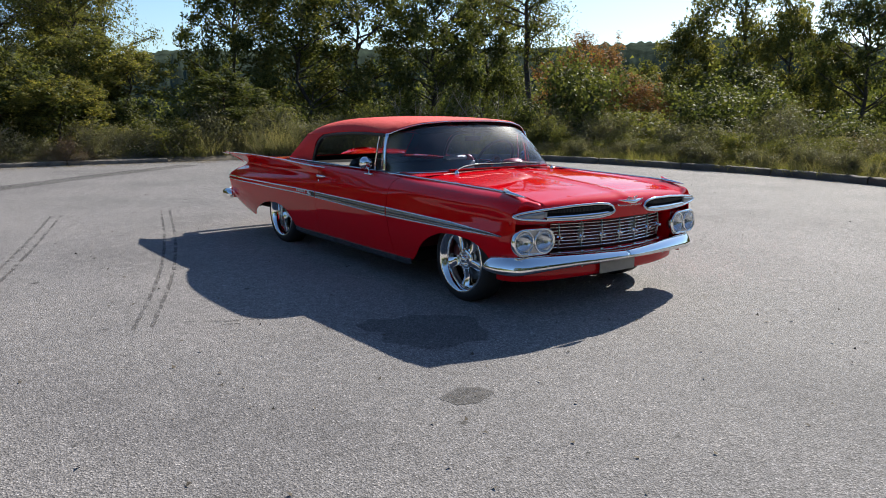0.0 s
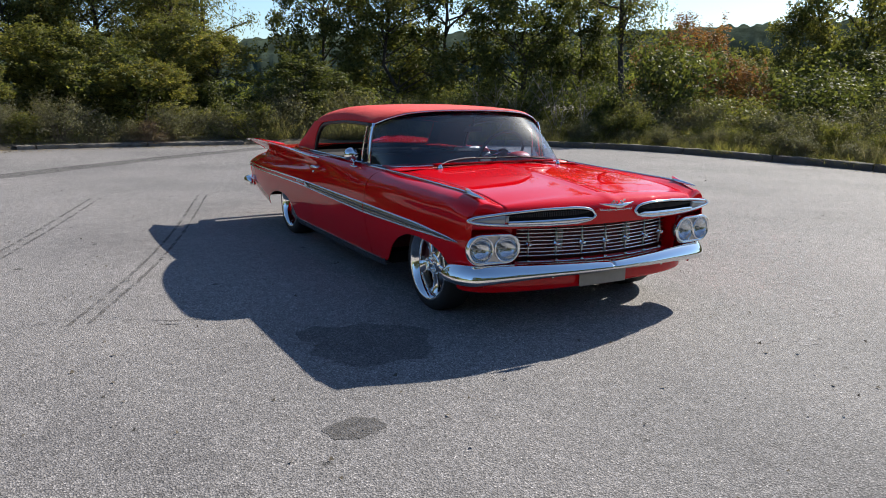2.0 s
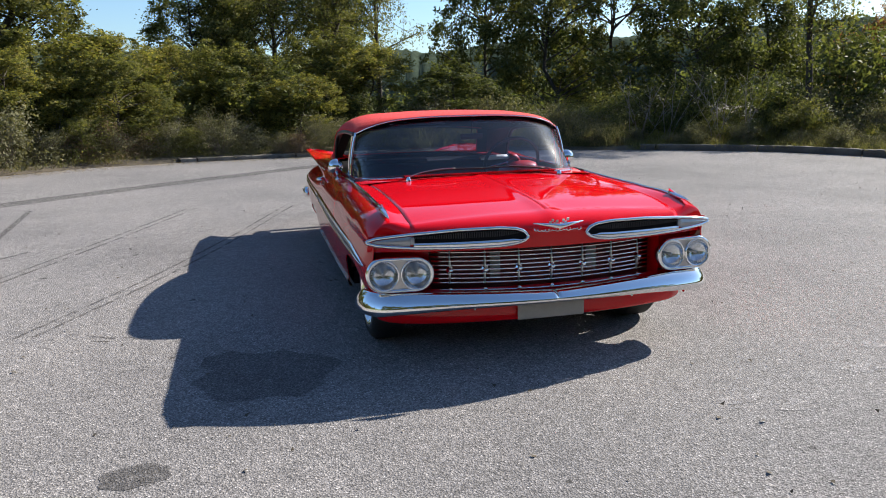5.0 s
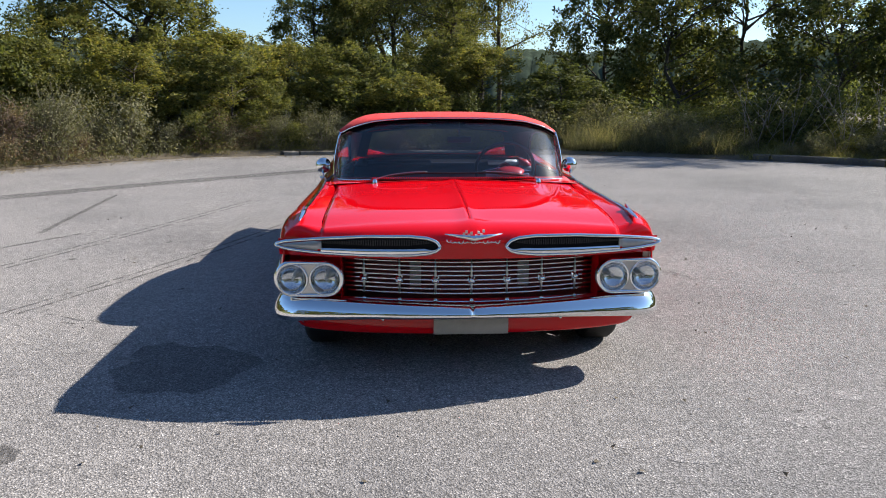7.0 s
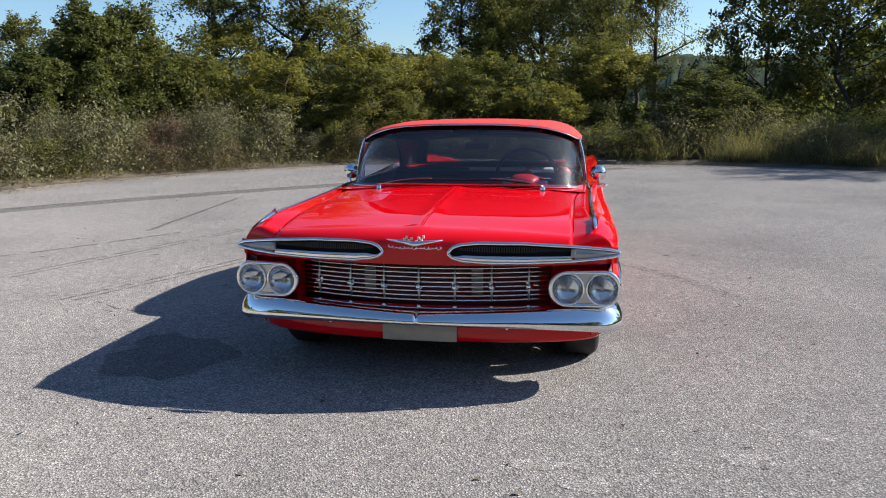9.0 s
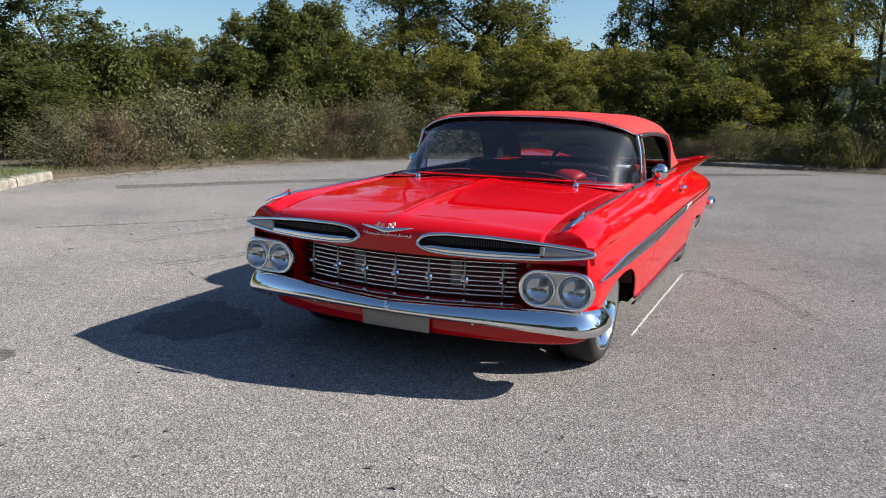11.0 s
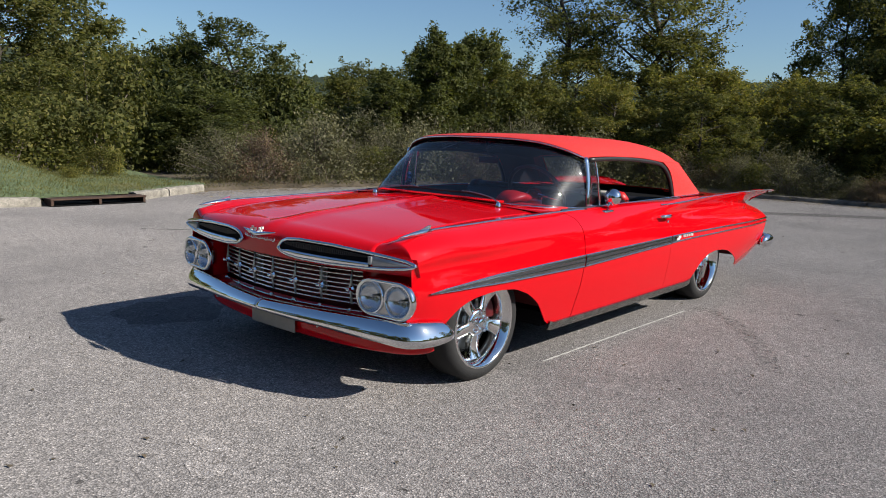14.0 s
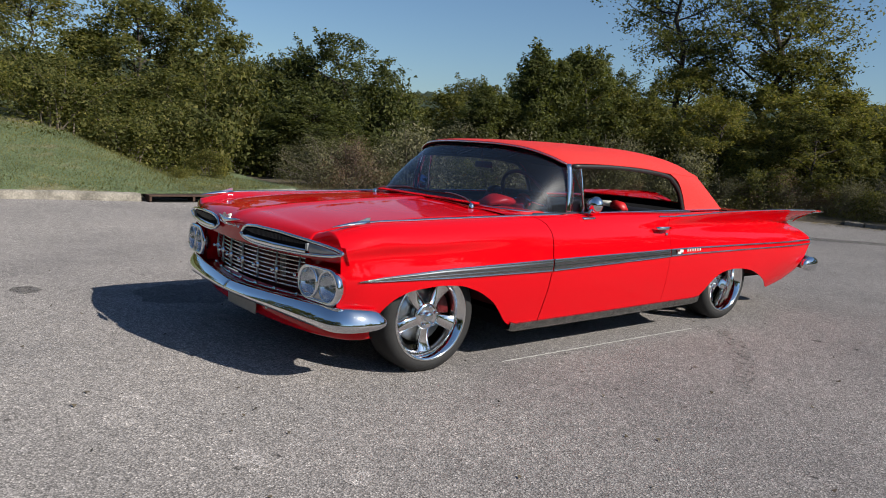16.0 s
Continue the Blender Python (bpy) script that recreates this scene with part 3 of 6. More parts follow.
MID_TREES = [(-22.0, 20.0, 4.3, 1.6), (-18.6, 20.2, 4.8, 1.6), (-15.4, 20.0, 5.0, 1.4), (-20.0, 4.8, 5.3, 1.9), (-21.4, 7.0, 5.8, 1.7), (-16.0, 4.3, 2.8, 1.2), (-17.9, 7.6, 3.4, 1.0), (-15.6, 11.6, 2.8, 1.2), (-9.4, 15.1, 3.2, 1.1), (-4.6, 15.7, 2.6, 1.0), (-3.2, 22.6, 6.2, 1.5), (1.0, 19.6, 3.7, 1.3), (26.9, 17.9, 5.6, 1.6), (28.3, 11.6, 4.5, 1.3), (-2.1, 18.1, 3.2, 1.2), (-7.4, 19.5, 4.9, 1.6), (-5.3, 18.6, 3.3, 1.1), (19.8, 15.7, 3.2, 1.5)]
DEEP_TREES = [(-16.5, 8.3, 3.7, 1.1), (-15.0, 8.9, 4.2, 1.4), (-12.7, 6.8, 2.1, 1.2), (-14.0, 12.1, 2.8, 1.2), (6.9, 22.8, 6.2, 1.5), (-1.3, 17.8, 2.8, 1.1), (4.1, 16.9, 2.4, 1.2), (8.6, 20.8, 5.8, 1.8), (11.2, 21.6, 6.0, 1.9), (13.8, 20.0, 5.8, 1.7), (17.3, 21.1, 5.7, 1.7), (28.4, 15.7, 8.0, 2.2), (27.0, 9.6, 6.0, 1.7), (21.4, 11.8, 3.1, 1.6)]
GOLD_TREES = [(-20.7, 2.0, 5.2, 1.6), (-23.3, 4.1, 4.4, 1.0), (-7.0, 15.5, 2.9, 1.1), (2.0, 18.8, 3.1, 1.3), (-9.5, 17.6, 4.2, 1.4), (-3.9, 19.7, 3.3, 1.1), (-5.3, 17.0, 3.4, 1.4), (27.6, 13.0, 5.7, 1.4), (-11.1, 15.6, 3.4, 1.2), (-0.2, 16.4, 2.1, 1.0)]
VINE_TREES = [(-10.8, 12.6, 4.0, 1.25), (-10.5, 14.2, 4.2, 1.3), (-11.0, 10.9, 2.8, 1.0), (-11.7, 14.0, 3.6, 1.4)]
AIRY_TREES = [(-10.4, 18.1, 6.7, 1.6), (-7.9, 19.6, 7.5, 1.8), (-2.0, 24.2, 6.8, 1.4), (-0.6, 24.4, 7.0, 1.4), (-1.3, 28.8, 8.7, 1.7), (3.2, 29.8, 8.9, 1.3), (4.0, 28.7, 8.7, 1.3), (15.7, 16.7, 7.8, 1.5), (1.5, 22.4, 6.0, 1.2), (1.3, 25.5, 5.9, 1.0), (-2.3, 22.8, 5.6, 1.3), (1.2, 23.6, 5.5, 1.1)]
RUST_TREES = [(21.3, 18.5, 4.7, 1.7), (18.5, 14.1, 2.7, 1.2)]
# unseen trees added on the far side, behind the camera's way, to cut skylight
UNSEEN_TREES = []
for k, a in enumerate(range(-128, -50, 6)):
    x, y, _ = polar(float(lot_r(a)) + 2.2 + 1.2 * (k % 2), a)
    UNSEEN_TREES.append((round(x, 1), round(y, 1), 8.4 + .8 * (k % 3), 2.6))
rv = random.Random(17)
for kind, protos, places, label in (
        ("mid", P_MID, MID_TREES, "broadleaf tree in full green leaf"),
        ("deep", P_DEEP + P_MID[1:2], DEEP_TREES, "dense dark green broadleaf tree"),
        ("gold", P_GOLD, GOLD_TREES, "broadleaf tree turning yellow-green in autumn"),
        ("vine", P_VINE, VINE_TREES, "low tree smothered in dark vines"),
        ("airy", P_AIRY, AIRY_TREES, "tall slender tree with sparse open crown"),
        ("back", P_UNSEEN, UNSEEN_TREES, "unseen dark green tree added behind the camera to cut skylight"),
        ("rust", P_RUST, RUST_TREES, "small tree with russet autumn leaves")):
    for i, (x, y, top_z, half) in enumerate(places):
        z = land_z(x, y)
        t = thing("tree", label, "tree", group="trees round the lot")
        tm, cm = protos[i % len(protos)]
        part("trunk", tm, BARK, t)
        part("crown", cm, LEAF_MID, t)
        if top_z > 4.4 and kind in ("deep", "airy"):
            top_z *= 1.2
        sz = (top_z - z) / H0[kind]
        sxy = max(half * 1.40 / S0[kind], sz * 0.6)
        t.matrix_basis = pose(x, y, z, 0, 0, rv.uniform(0, 360)) @ Matrix.Diagonal((sxy, sxy, sz, 1))


def scrub(name, seeds, w, h, leaves, size, material, stems=14):
    out = []
    for s in seeds:
        st, fo = bush_mesh(s, w, h, leaves, size, stems, .36 if name in ("scrub", "plum") else .55)
        st.materials.append(TWIG)
        fo.materials.append(material)
        out.append((st, fo))
    return out


B_SCRUB = scrub("scrub", (11, 12, 13), 2.2, 1.5, 11000, .044, LEAF_SCRUB, 44)
B_LEAFY = scrub("leafy", (14, 15, 16), 2.2, 1.5, 7000, .056, LEAF_MID)
B_DARK = scrub("dark", (18, 19), 2.4, 1.8, 7000, .064, LEAF_DEEP)
B_GOLD = scrub("gold", (21, 22), 2.0, 1.4, 6500, .06, LEAF_GOLD)
B_WEED = scrub("weed", (24, 25), 2.2, 1.5, 5000, .062, LEAF_SCRUB, 30)
B_PLUM = scrub("plum", (23,), 2.0, 1.2, 8000, .045, LEAF_PLUM, 36)


def bush(protos, i, a, out, size, label, flat=1.0):
    r = float(lot_r(a)) + out
    x, y, _ = polar(r, a)
    t = thing("bush", label, "bush", group="bushes round the lot")
    part("stem", protos[i % len(protos)][0], TWIG, t)
    part("foliage", protos[i % len(protos)][1], LEAF_MID, t)
    t.matrix_basis = pose(x, y, land_z(x, y) - .03 - .14 * size, 0, 0, rv.uniform(0, 360)) @ Matrix.Diagonal((size, size, size * flat, 1))


B_MIX = [B_SCRUB[0], B_PLUM[0], B_SCRUB[1], B_WEED[0], B_SCRUB[2], B_LEAFY[0], B_SCRUB[0], B_WEED[1]]
B_VERGE = [B_GOLD[0], B_WEED[0], B_LEAFY[1], B_SCRUB[0], B_GOLD[1], B_WEED[1]]
n = 0
for a0, a1, step, out, protos, size, label in (
        (138, 174, 3.4, 0.50, B_MIX, 0.80, "ragged brown-green scrub bush"),
        (143, 167, 6.0, 2.5, B_SCRUB, 1.05, "dusty brown-green scrub bush"),
        (150, 172, 5.5, 4.6, B_DARK, 1.25, "dark leafy bush behind the scrub"),
        (173, 192, 4.5, 5.2, B_LEAFY, 1.35, "broad green bush under the trees"),
        (181, 187, 4.0, 3.0, B_GOLD, 0.42, "yellow-flowering weed clump by the bank"),
        (118, 140, 3.4, 0.55, B_MIX, 0.80, "ragged brown-green scrub bush"),
        (113, 122, 4.5, 1.0, B_PLUM, 0.9, "low plum-brown scrub bush"),
        (84, 113, 3.2, 0.60, B_MIX, 0.62, "ragged brown-green scrub bush"),
        (80, 145, 8.0, 2.9, B_DARK, 1.15, "dark leafy bush behind the scrub"),
        (78, 145, 11.0, 4.4, B_LEAFY, 1.5, "broad green bush under the trees"),
        (38, 60, 3.4, 2.5, B_DARK, 1.0, "dark leafy bush under the trees"),
        (40, 78, 6.5, 3.0, B_LEAFY, 0.9, "dark leafy bush under the trees"),
        (-22, 40, 5.5, 2.9, B_MIX, 0.95, "ragged leafy bush behind the kerb"),
        (-24, 38, 8.0, 4.4, B_DARK, 1.4, "dark leafy bush under the trees"),
        (-22, 60, 3.6, 1.5, B_LEAFY, 0.5, "small green weedy bush"),
        (-22, 58, 3.0, 0.95, B_VERGE, 0.34, "low leafy weed clump by the kerb"),
        (-22, 60, 4.2, 0.75, B_WEED, 0.36, "low weedy bush by the kerb"),
        (-22, 58, 4.2, 2.2, B_WEED, 0.6, "low weedy bush by the kerb"),
        (57, 83, 2.6, 1.3, B_WEED, 0.70, "tall weedy bush among the grass"),
        (56, 84, 3.6, 0.9, B_MIX, 0.55, "ragged brown-green bush among the grass"),
        (58, 82, 5.0, 0.5, B_WEED, 0.35, "low weedy bush by the kerb"),
        (184, 215, 6.0, 9.0, B_LEAFY, 1.4, "broad green bush behind the bank"),
        (184, 200, 5.0, 7.0, B_GOLD, 1.0, "yellow-flowering weed clump by the bank")):
    a = a0
    while a < a1:
        bush(protos, n, a + rv.uniform(-1.2, 1.2), out + rv.uniform(-.25, .35), size * rv.uniform(.65, 1.3), label, rv.uniform(.8, 1.25))
        a += step * rv.uniform(.8, 1.2)
        n += 1


# bare grey shrubs
def bare_shrub(seed, h):
    rng = np.random.default_rng(seed)
    bm = bmesh.new()
    for k in range(7):
        az = rng.uniform(0, 6.28)
        d = np.array([math.cos(az) * .35, math.sin(az) * .35, 1.0])
        p = [np.array([rng.normal() * .12, rng.normal() * .12, 0])]
        for i in range(5):
            d = d + rng.normal(size=3) * np.array([.22, .22, .08])
            p.append(p[-1] + d / np.linalg.norm(d) * h * rng.uniform(.14, .2))
        limb(bm, p, .009, .003, 5)
        for i in (2, 3, 4):
            e = p[i] + np.array([rng.normal() * .2, rng.normal() * .2, rng.uniform(.15, .4)])
            limb(bm, [p[i], (p[i] + e) / 2 + rng.normal(size=3) * .03, e], .006, .002, 4)
    return bm


for i, (a, out) in enumerate(((53, 1.1), (50, 1.3), (44, 1.2), (41.5, 1.4), (121, 2.2), (110, 1.9))):
    x, y, _ = polar(float(lot_r(a)) + out, a)
    ob = part("bare_shrub", bare_shrub(60 + i, 2.3 if i < 4 else 1.5), BARE_TWIG, None, "bare grey-stemmed shrub with forked branches")
    tagged(ob, category="shrub", group="bare shrubs")
    ob.location = (x, y, land_z(x, y) - .05)


# grasses
def grass_mesh(seed, a0, a1, o0, o1, count, h0, h1, wid, lean=.35, clump=0):
    rng = np.random.default_rng(seed)
    if clump:
        ca, co = rng.uniform(a0, a1, clump), rng.uniform(o0, o1, clump)
        k = rng.integers(0, clump, count)
        a, o = ca[k] + rng.normal(size=count) * 1.1, np.maximum(co[k] + rng.normal(size=count) * .22, o0)
    else:
        a, o = rng.uniform(a0, a1, count), rng.uniform(o0, o1, count)
    r = lot_r(a) + o
    x, y = LOT_C[0] + r * np.cos(np.radians(a)), LOT_C[1] + r * np.sin(np.radians(a))
    z = np.array([max(land_z(p, q), 0.02) for p, q in zip(x, y)])
    h = rng.uniform(h0, h1, count) if not clump else rng.uniform(h0, h1, clump)[k] * rng.uniform(.5, 1.1, count)
    az = rng.uniform(0, 2 * math.pi, count)
    dx, dy = np.cos(az) * wid, np.sin(az) * wid
    lx, ly = rng.normal(size=count) * lean * h, rng.normal(size=count) * lean * h
    v = np.empty((count, 3, 3))
    v[:, 0] = np.stack([x - dx, y - dy, z - .02], 1)
    v[:, 1] = np.stack([x + dx, y + dy, z - .02], 1)
    v[:, 2] = np.stack([x + lx, y + ly, z + h * rng.uniform(.75, 1.0, count)], 1)
    return mesh_np("grass", v.reshape(-1, 3), np.arange(count * 3).reshape(-1, 3))


def grass(name, me, material, label):
    tagged(part(name, me, material, None, label), category="grass", kind="stuff")


grass("tall_grass", grass_mesh(71, 55, 83, .25, 2.0, 6500, .30, 1.0, .005, .42, 60), STRAW, "tall seeding grass in pale clumps")
grass("verge_grass", grass_mesh(72, -24, 60, .04, 2.2, 26000, .06, .32, .006, .7, 230), BLADES, "ragged green weeds and grass behind the kerb")
grass("dry_grass", grass_mesh(73, -24, 60, .12, 2.6, 6000, .2, .62, .005, .45, 110), STRAW, "dry straw-coloured grass stalks")
grass("edge_grass", grass_mesh(74, 100, 178, .15, 1.2, 5000, .06, .24, .005, .5, 60), STRAW, "dry grass tufts along the pavement's edge")
grass("lawn_grass", grass_mesh(75, 178, 236, .25, 6.0, 70000, .05, .11, .009, .6), BLADES, "short mown grass blades on the bank")


def scatter(seed, spots, count, size, z):
    rng = np.random.default_rng(seed)
    c = np.empty((count, 3))
    for i in range(count):
        a0, a1, r0, r1 = spots[i % len(spots)]
        a = rng.uniform(a0, a1)
        r = float(lot_r(a)) + rng.uniform(r0, r1)
        c[i] = polar(r, a, z)
    v, f = leaf_quads(rng, c, size, 3.0, .6)
    v[:, 2] = np.maximum(z * .5, z + (v[:, 2] - z) * .35)
    return mesh_np("litter", v, f)


tagged(part("leaf_litter", scatter(81, [(-20, 180, -.5, .6), (80, 180, -.8, .4)], 9000, .045, .012), LITTER, None, "dry fallen leaves along the edge"), category="leaf litter", kind="stuff")

# far woods and hills; their unseen arc behind the camera is added to cut skylight
def ridge(dist, a0, a1, base, height, seed, rough):
    rows = []
    for f, zf in ((1.0, -0.2), (1.04, .35), (1.10, .70), (1.18, .92), (1.25, 1.0), (1.5, 1.02)):
        row = []
        for a in np.arange(a0, a1, .2):
            h = height * (1 + .2 * noise.noise((a * .035, seed, 0)) + .10 * noise.noise((a * .15, seed, 2))) + 9 * math.exp(-((a - 38) / 16) ** 2)
            bump = rough * (noise.noise((a * 2.1, f * 40, seed)) + .6 * noise.noise((a * 5.3, f * 90, seed)))
            row.append((LOT_C[0] + dist * f * math.cos(radians(a)), LOT_C[1] + dist * f * math.sin(radians(a)), base + zf * h + bump))
        rows.append(row)
    return grid_mesh("ridge", rows, False, True)


tagged(part("wooded_ridge", ridge(260, -180, 181, -6, 29, 4.2, 1.4), FAR_LEAF, None, "distant hills covered in green woods"), category="hill", kind="structure")
rng = np.random.default_rng(91)
cnt = 100000
aa = rng.uniform(-180, 180, cnt)
rr = rng.uniform(24, 44, cnt) + 6
crest = -0.1 + 2.6 * np.array([noise.noise((a * .09, 7.7, 0)) for a in aa]) + (rr - 30) * .10
pos = np.stack([LOT_C[0] + rr * np.cos(np.radians(aa)), LOT_C[1] + rr * np.sin(np.radians(aa)), crest - rng.uniform(0, 1, cnt) ** 2 * 3.5 + rng.normal(size=cnt) * .35 + 1.2], 1)
v, f = leaf_quads(rng, pos, .30)
tagged(part("thicket", mesh_np("thicket", v, f), LEAF_DEEP, None, "dense woodland thicket behind the trees"), category="woods", kind="stuff")


# ---- marks on the pavement ----
def ribbon(path, width, z, n=40, rag=0.0, seed=0):
    pts = smooth_path(path, n)
    rows = []
    for i, p in enumerate(pts):
        q, r = Vector(pts[max(i - 1, 0)]), Vector(pts[min(i + 1, n - 1)])
        t = (r - q).normalized()
        s = Vector((-t.y, t.x, 0))
        w0 = width * .5 * (1 + rag * noise.noise((i * .9, seed, 0)))
        w1 = width * .5 * (1 + rag * noise.noise((i * .9, seed, 5)))
        rows.append([Vector(p) - s * w0 + Vector((0, 0, z)), Vector(p) + Vector((0, 0, z)), Vector(p) + s * w1 + Vector((0, 0, z))])
    return grid_mesh("ribbon", rows, False, True)


def smooth_path(pts, n):
    return [tuple(p) for p in cubic(np.arange(len(pts)), np.array(pts, float), np.linspace(0, len(pts) - 1, n))]


def blob(cx, cy, rx, ry, z, seed, n=48, wob=.35):
    rows = []
    for f in (0.001, .4, .75, 1.0):
        rows.append([(cx + f * rx * (1 + wob * noise.noise((math.cos(a) * 1.6, math.sin(a) * 1.6, seed))) * math.cos(a),
                      cy + f * ry * (1 + wob * noise.noise((math.cos(a) * 1.6 + 9, math.sin(a) * 1.6, seed))) * math.sin(a), z) for a in np.linspace(0, 2 * math.pi, n + 1)[:-1]])
    return grid_mesh("blob", rows, True, True)


def mark(name, me, material, label, category="stain"):
    ob = tagged(part(name, me, material, None, label), category=category, kind="structure")
    ob.location.z = -0.0025


mark("sealed_trench", ribbon([(-7.6, 4.3, 0), (-6, 6.4, 0), (-4.5, 8.0, 0), (-2.6, 9.8, 0), (-.5, 11.6, 0), (1.9, 13.4, 0)], .50, .004, 50, .3, 1), TRENCH, "dark sealed trench line across the asphalt", "pavement seam")
for k, off in enumerate((-.05, .06)):
    mark("tyre_track", ribbon([(-2.88 + off, .60, 0), (-2.30 + off, 2.0, 0), (-1.72 + off, 3.7, 0), (-1.07 + off, 5.9, 0)], .028, .004, 60, .8, 3 + k), TYRE_MARK, "thin dark curved tyre track", "tyre mark")
    mark("tyre_track", ribbon([(-3.9 + off, 1.2, 0), (-3.45 + off, 2.5, 0), (-2.9 + off, 4.2, 0), (-2.33 + off, 6.1, 0)], .03, .004, 60, .8, 5 + k), TYRE_MARK, "thin dark curved tyre track", "tyre mark")
mark("tyre_track", ribbon([(-5.3, 1.3, 0), (-4.4, 2.3, 0), (-3.6, 3.6, 0)], .06, .004, 40, .8, 9), TYRE_MARK, "thin dark curved tyre track", "tyre mark")
mark("tyre_track", ribbon([(.95, 2.55, 0), (1.20, 2.42, 0), (1.45, 2.12, 0), (1.72, 1.70, 0), (1.90, 1.3, 0)], .12, .004, 60, .6, 19), FAINT_MARK, "wide faint curved tyre scrub", "tyre mark")
mark("tyre_track", ribbon([(-4.05, 3.6, 0), (-4.15, 4.4, 0), (-4.26, 5.4, 0), (-4.42, 6.75, 0)], .07, .004, 40, .8, 11), TRENCH, "thin dark curved tyre track", "tyre mark")
mark("seam_crack", ribbon([(-7.75, 4.42, 0), (-6.15, 6.55, 0), (-4.65, 8.17, 0), (-2.75, 9.98, 0), (-.65, 11.78, 0), (1.75, 13.55, 0)], .045, .0055, 70, 1.2, 12), TYRE_MARK, "dark open crack along the sealed trench", "crack")
mark("crack", ribbon([(-2.66, .60, 0), (-2.5, .52, 0), (-2.36, .44, 0), (-2.22, .40, 0)], .018, .005, 30, 1.5, 15), TYRE_MARK, "short dark crack in the asphalt", "crack")
mark("crack", ribbon([(-2.46, .40, 0), (-2.3, .36, 0), (-2.1, .40, 0), (-1.98, .38, 0)], .012, .005, 30, 1.5, 16), TYRE_MARK, "short dark crack in the asphalt", "crack")
mark("oil_stain", blob(-1.45, -.48, .33, .34, .004, 2.2), OIL, "dark wet oil stain on the asphalt")
mark("oil_stain", blob(-1.66, -.20, .16, .14, .005, 5.2), OIL, "dark wet oil stain on the asphalt")
mark("damp_patch", blob(-1.96, -1.42, .13, .10, .004, 7.3, wob=.3), PATCH, "small dark square patch", "stain")
mark("chalk_line", ribbon([(.912, .50, 0), (.918, 1.2, 0), (.925, 1.8, 0), (.932, 2.36, 0)], .014, .004, 60, 1.2, 20), CHALK, "thin worn white chalk line", "line")
for i, (x, y, rx, ry) in enumerate(((1.30, .344, .07, .035), (.80, -1.555, .11, .06), (1.424, -1.267, .11, .06), (.60, -1.43, .12, .05), (1.75, -1.0, .08, .05))):
    mark("pale_scuff", blob(x, y, rx, ry, .004, 30 + i, 30, .6), PALE, "small pale scuff on the asphalt", "scuff")
rng = np.random.default_rng(97)
cnt = 1100
c = np.stack([rng.uniform(-6, 8, cnt), rng.uniform(-4, 9, cnt), np.full(cnt, .006)], 1)
v, f = leaf_quads(rng, c, .022, 4.0, .7)
v[:, 2] = np.clip(v[:, 2], .003, .016)
tagged(part("grit", mesh_np("grit", v, f), SOIL, None, "scattered dark grit and leaf crumbs on the asphalt"), category="grit", kind="stuff")


# ---- the car ----
# x across (the car's left is +x), y from the front axle to the rear, z up.
car = thing("convertible_car", "glossy red 1950s convertible with raised red canvas top and chrome", "car")

ST_Y = [-0.60, -0.45, -0.10, 0.40, 0.80, 1.20, 1.80, 2.10, 2.60, 3.20, 3.70, 4.07]
ST = [
    [(.83, .25), (.87, .32), (.915, .42), (.942, .52), (.938, .60), (.935, .65), (.936, .69), (.890, .742), (.82, .768), (.73, .752)],
    [(.85, .22), (.89, .32), (.93, .42), (.953, .53), (.940, .60), (.930, .655), (.945, .70), (.915, .76), (.83, .796), (.73, .778)],
    [(.88, .20), (.915, .30), (.945, .42), (.960, .53), (.948, .60), (.940, .66), (.950, .71), (.915, .772), (.83, .810), (.73, .806)],
    [(.90, .20), (.925, .30), (.950, .42), (.965, .54), (.958, .61), (.950, .67), (.945, .73), (.905, .785), (.83, .820), (.74, .822)],
    [(.91, .20), (.930, .30), (.953, .42), (.967, .55), (.962, .62), (.955, .68), (.935, .74), (.895, .795), (.84, .828), (.78, .832)],
    [(.915, .20), (.935, .30), (.955, .42), (.965, .55), (.962, .62), (.955, .68), (.935, .74), (.905, .80), (.865, .832), (.80, .840)],
    [(.917, .20), (.936, .30), (.955, .42), (.963, .55), (.960, .62), (.950, .68), (.928, .745), (.917, .80), (.885, .835), (.79, .842)],
    [(.918, .20), (.937, .30), (.955, .42), (.962, .55), (.955, .63), (.940, .69), (.912, .755), (.925, .805), (.905, .834), (.77, .836)],
    [(.918, .20), (.937, .30), (.955, .42), (.960, .55), (.955, .63), (.926, .695), (.868, .748), (.922, .826), (.912, .848), (.74, .830)],
    [(.885, .19), (.925, .29), (.950, .42), (.955, .55), (.945, .63), (.898, .69), (.820, .742), (.918, .836), (.910, .857), (.66, .812)],
    [(.835, .21), (.895, .31), (.935, .43), (.940, .54), (.925, .62), (.868, .68), (.770, .735), (.905, .836), (.897, .855), (.58, .79)],
    [(.850, .30), (.885, .36), (.905, .43), (.903, .54), (.888, .605), (.815, .665), (.735, .728), (.893, .830), (.886, .846), (.50, .77)],
]
ZB_Y = [-.60, -.46, -.41, -.37, -.30, -.20, -.02, .13, .27, .395, .485, .545, .62, 2.35, 2.42, 2.48, 2.56, 2.66, 2.80, 2.95, 3.10, 3.22, 3.33, 3.42, 3.47, 3.50, 3.7, 4.07]
ZB_Z = [.275, .262, .29, .375, .440, .475, .490, .478, .430, .355, .262, .210, .212, .226, .232, .290, .360, .405, .420, .413, .387, .345, .298, .250, .220, .210, .240, .305]


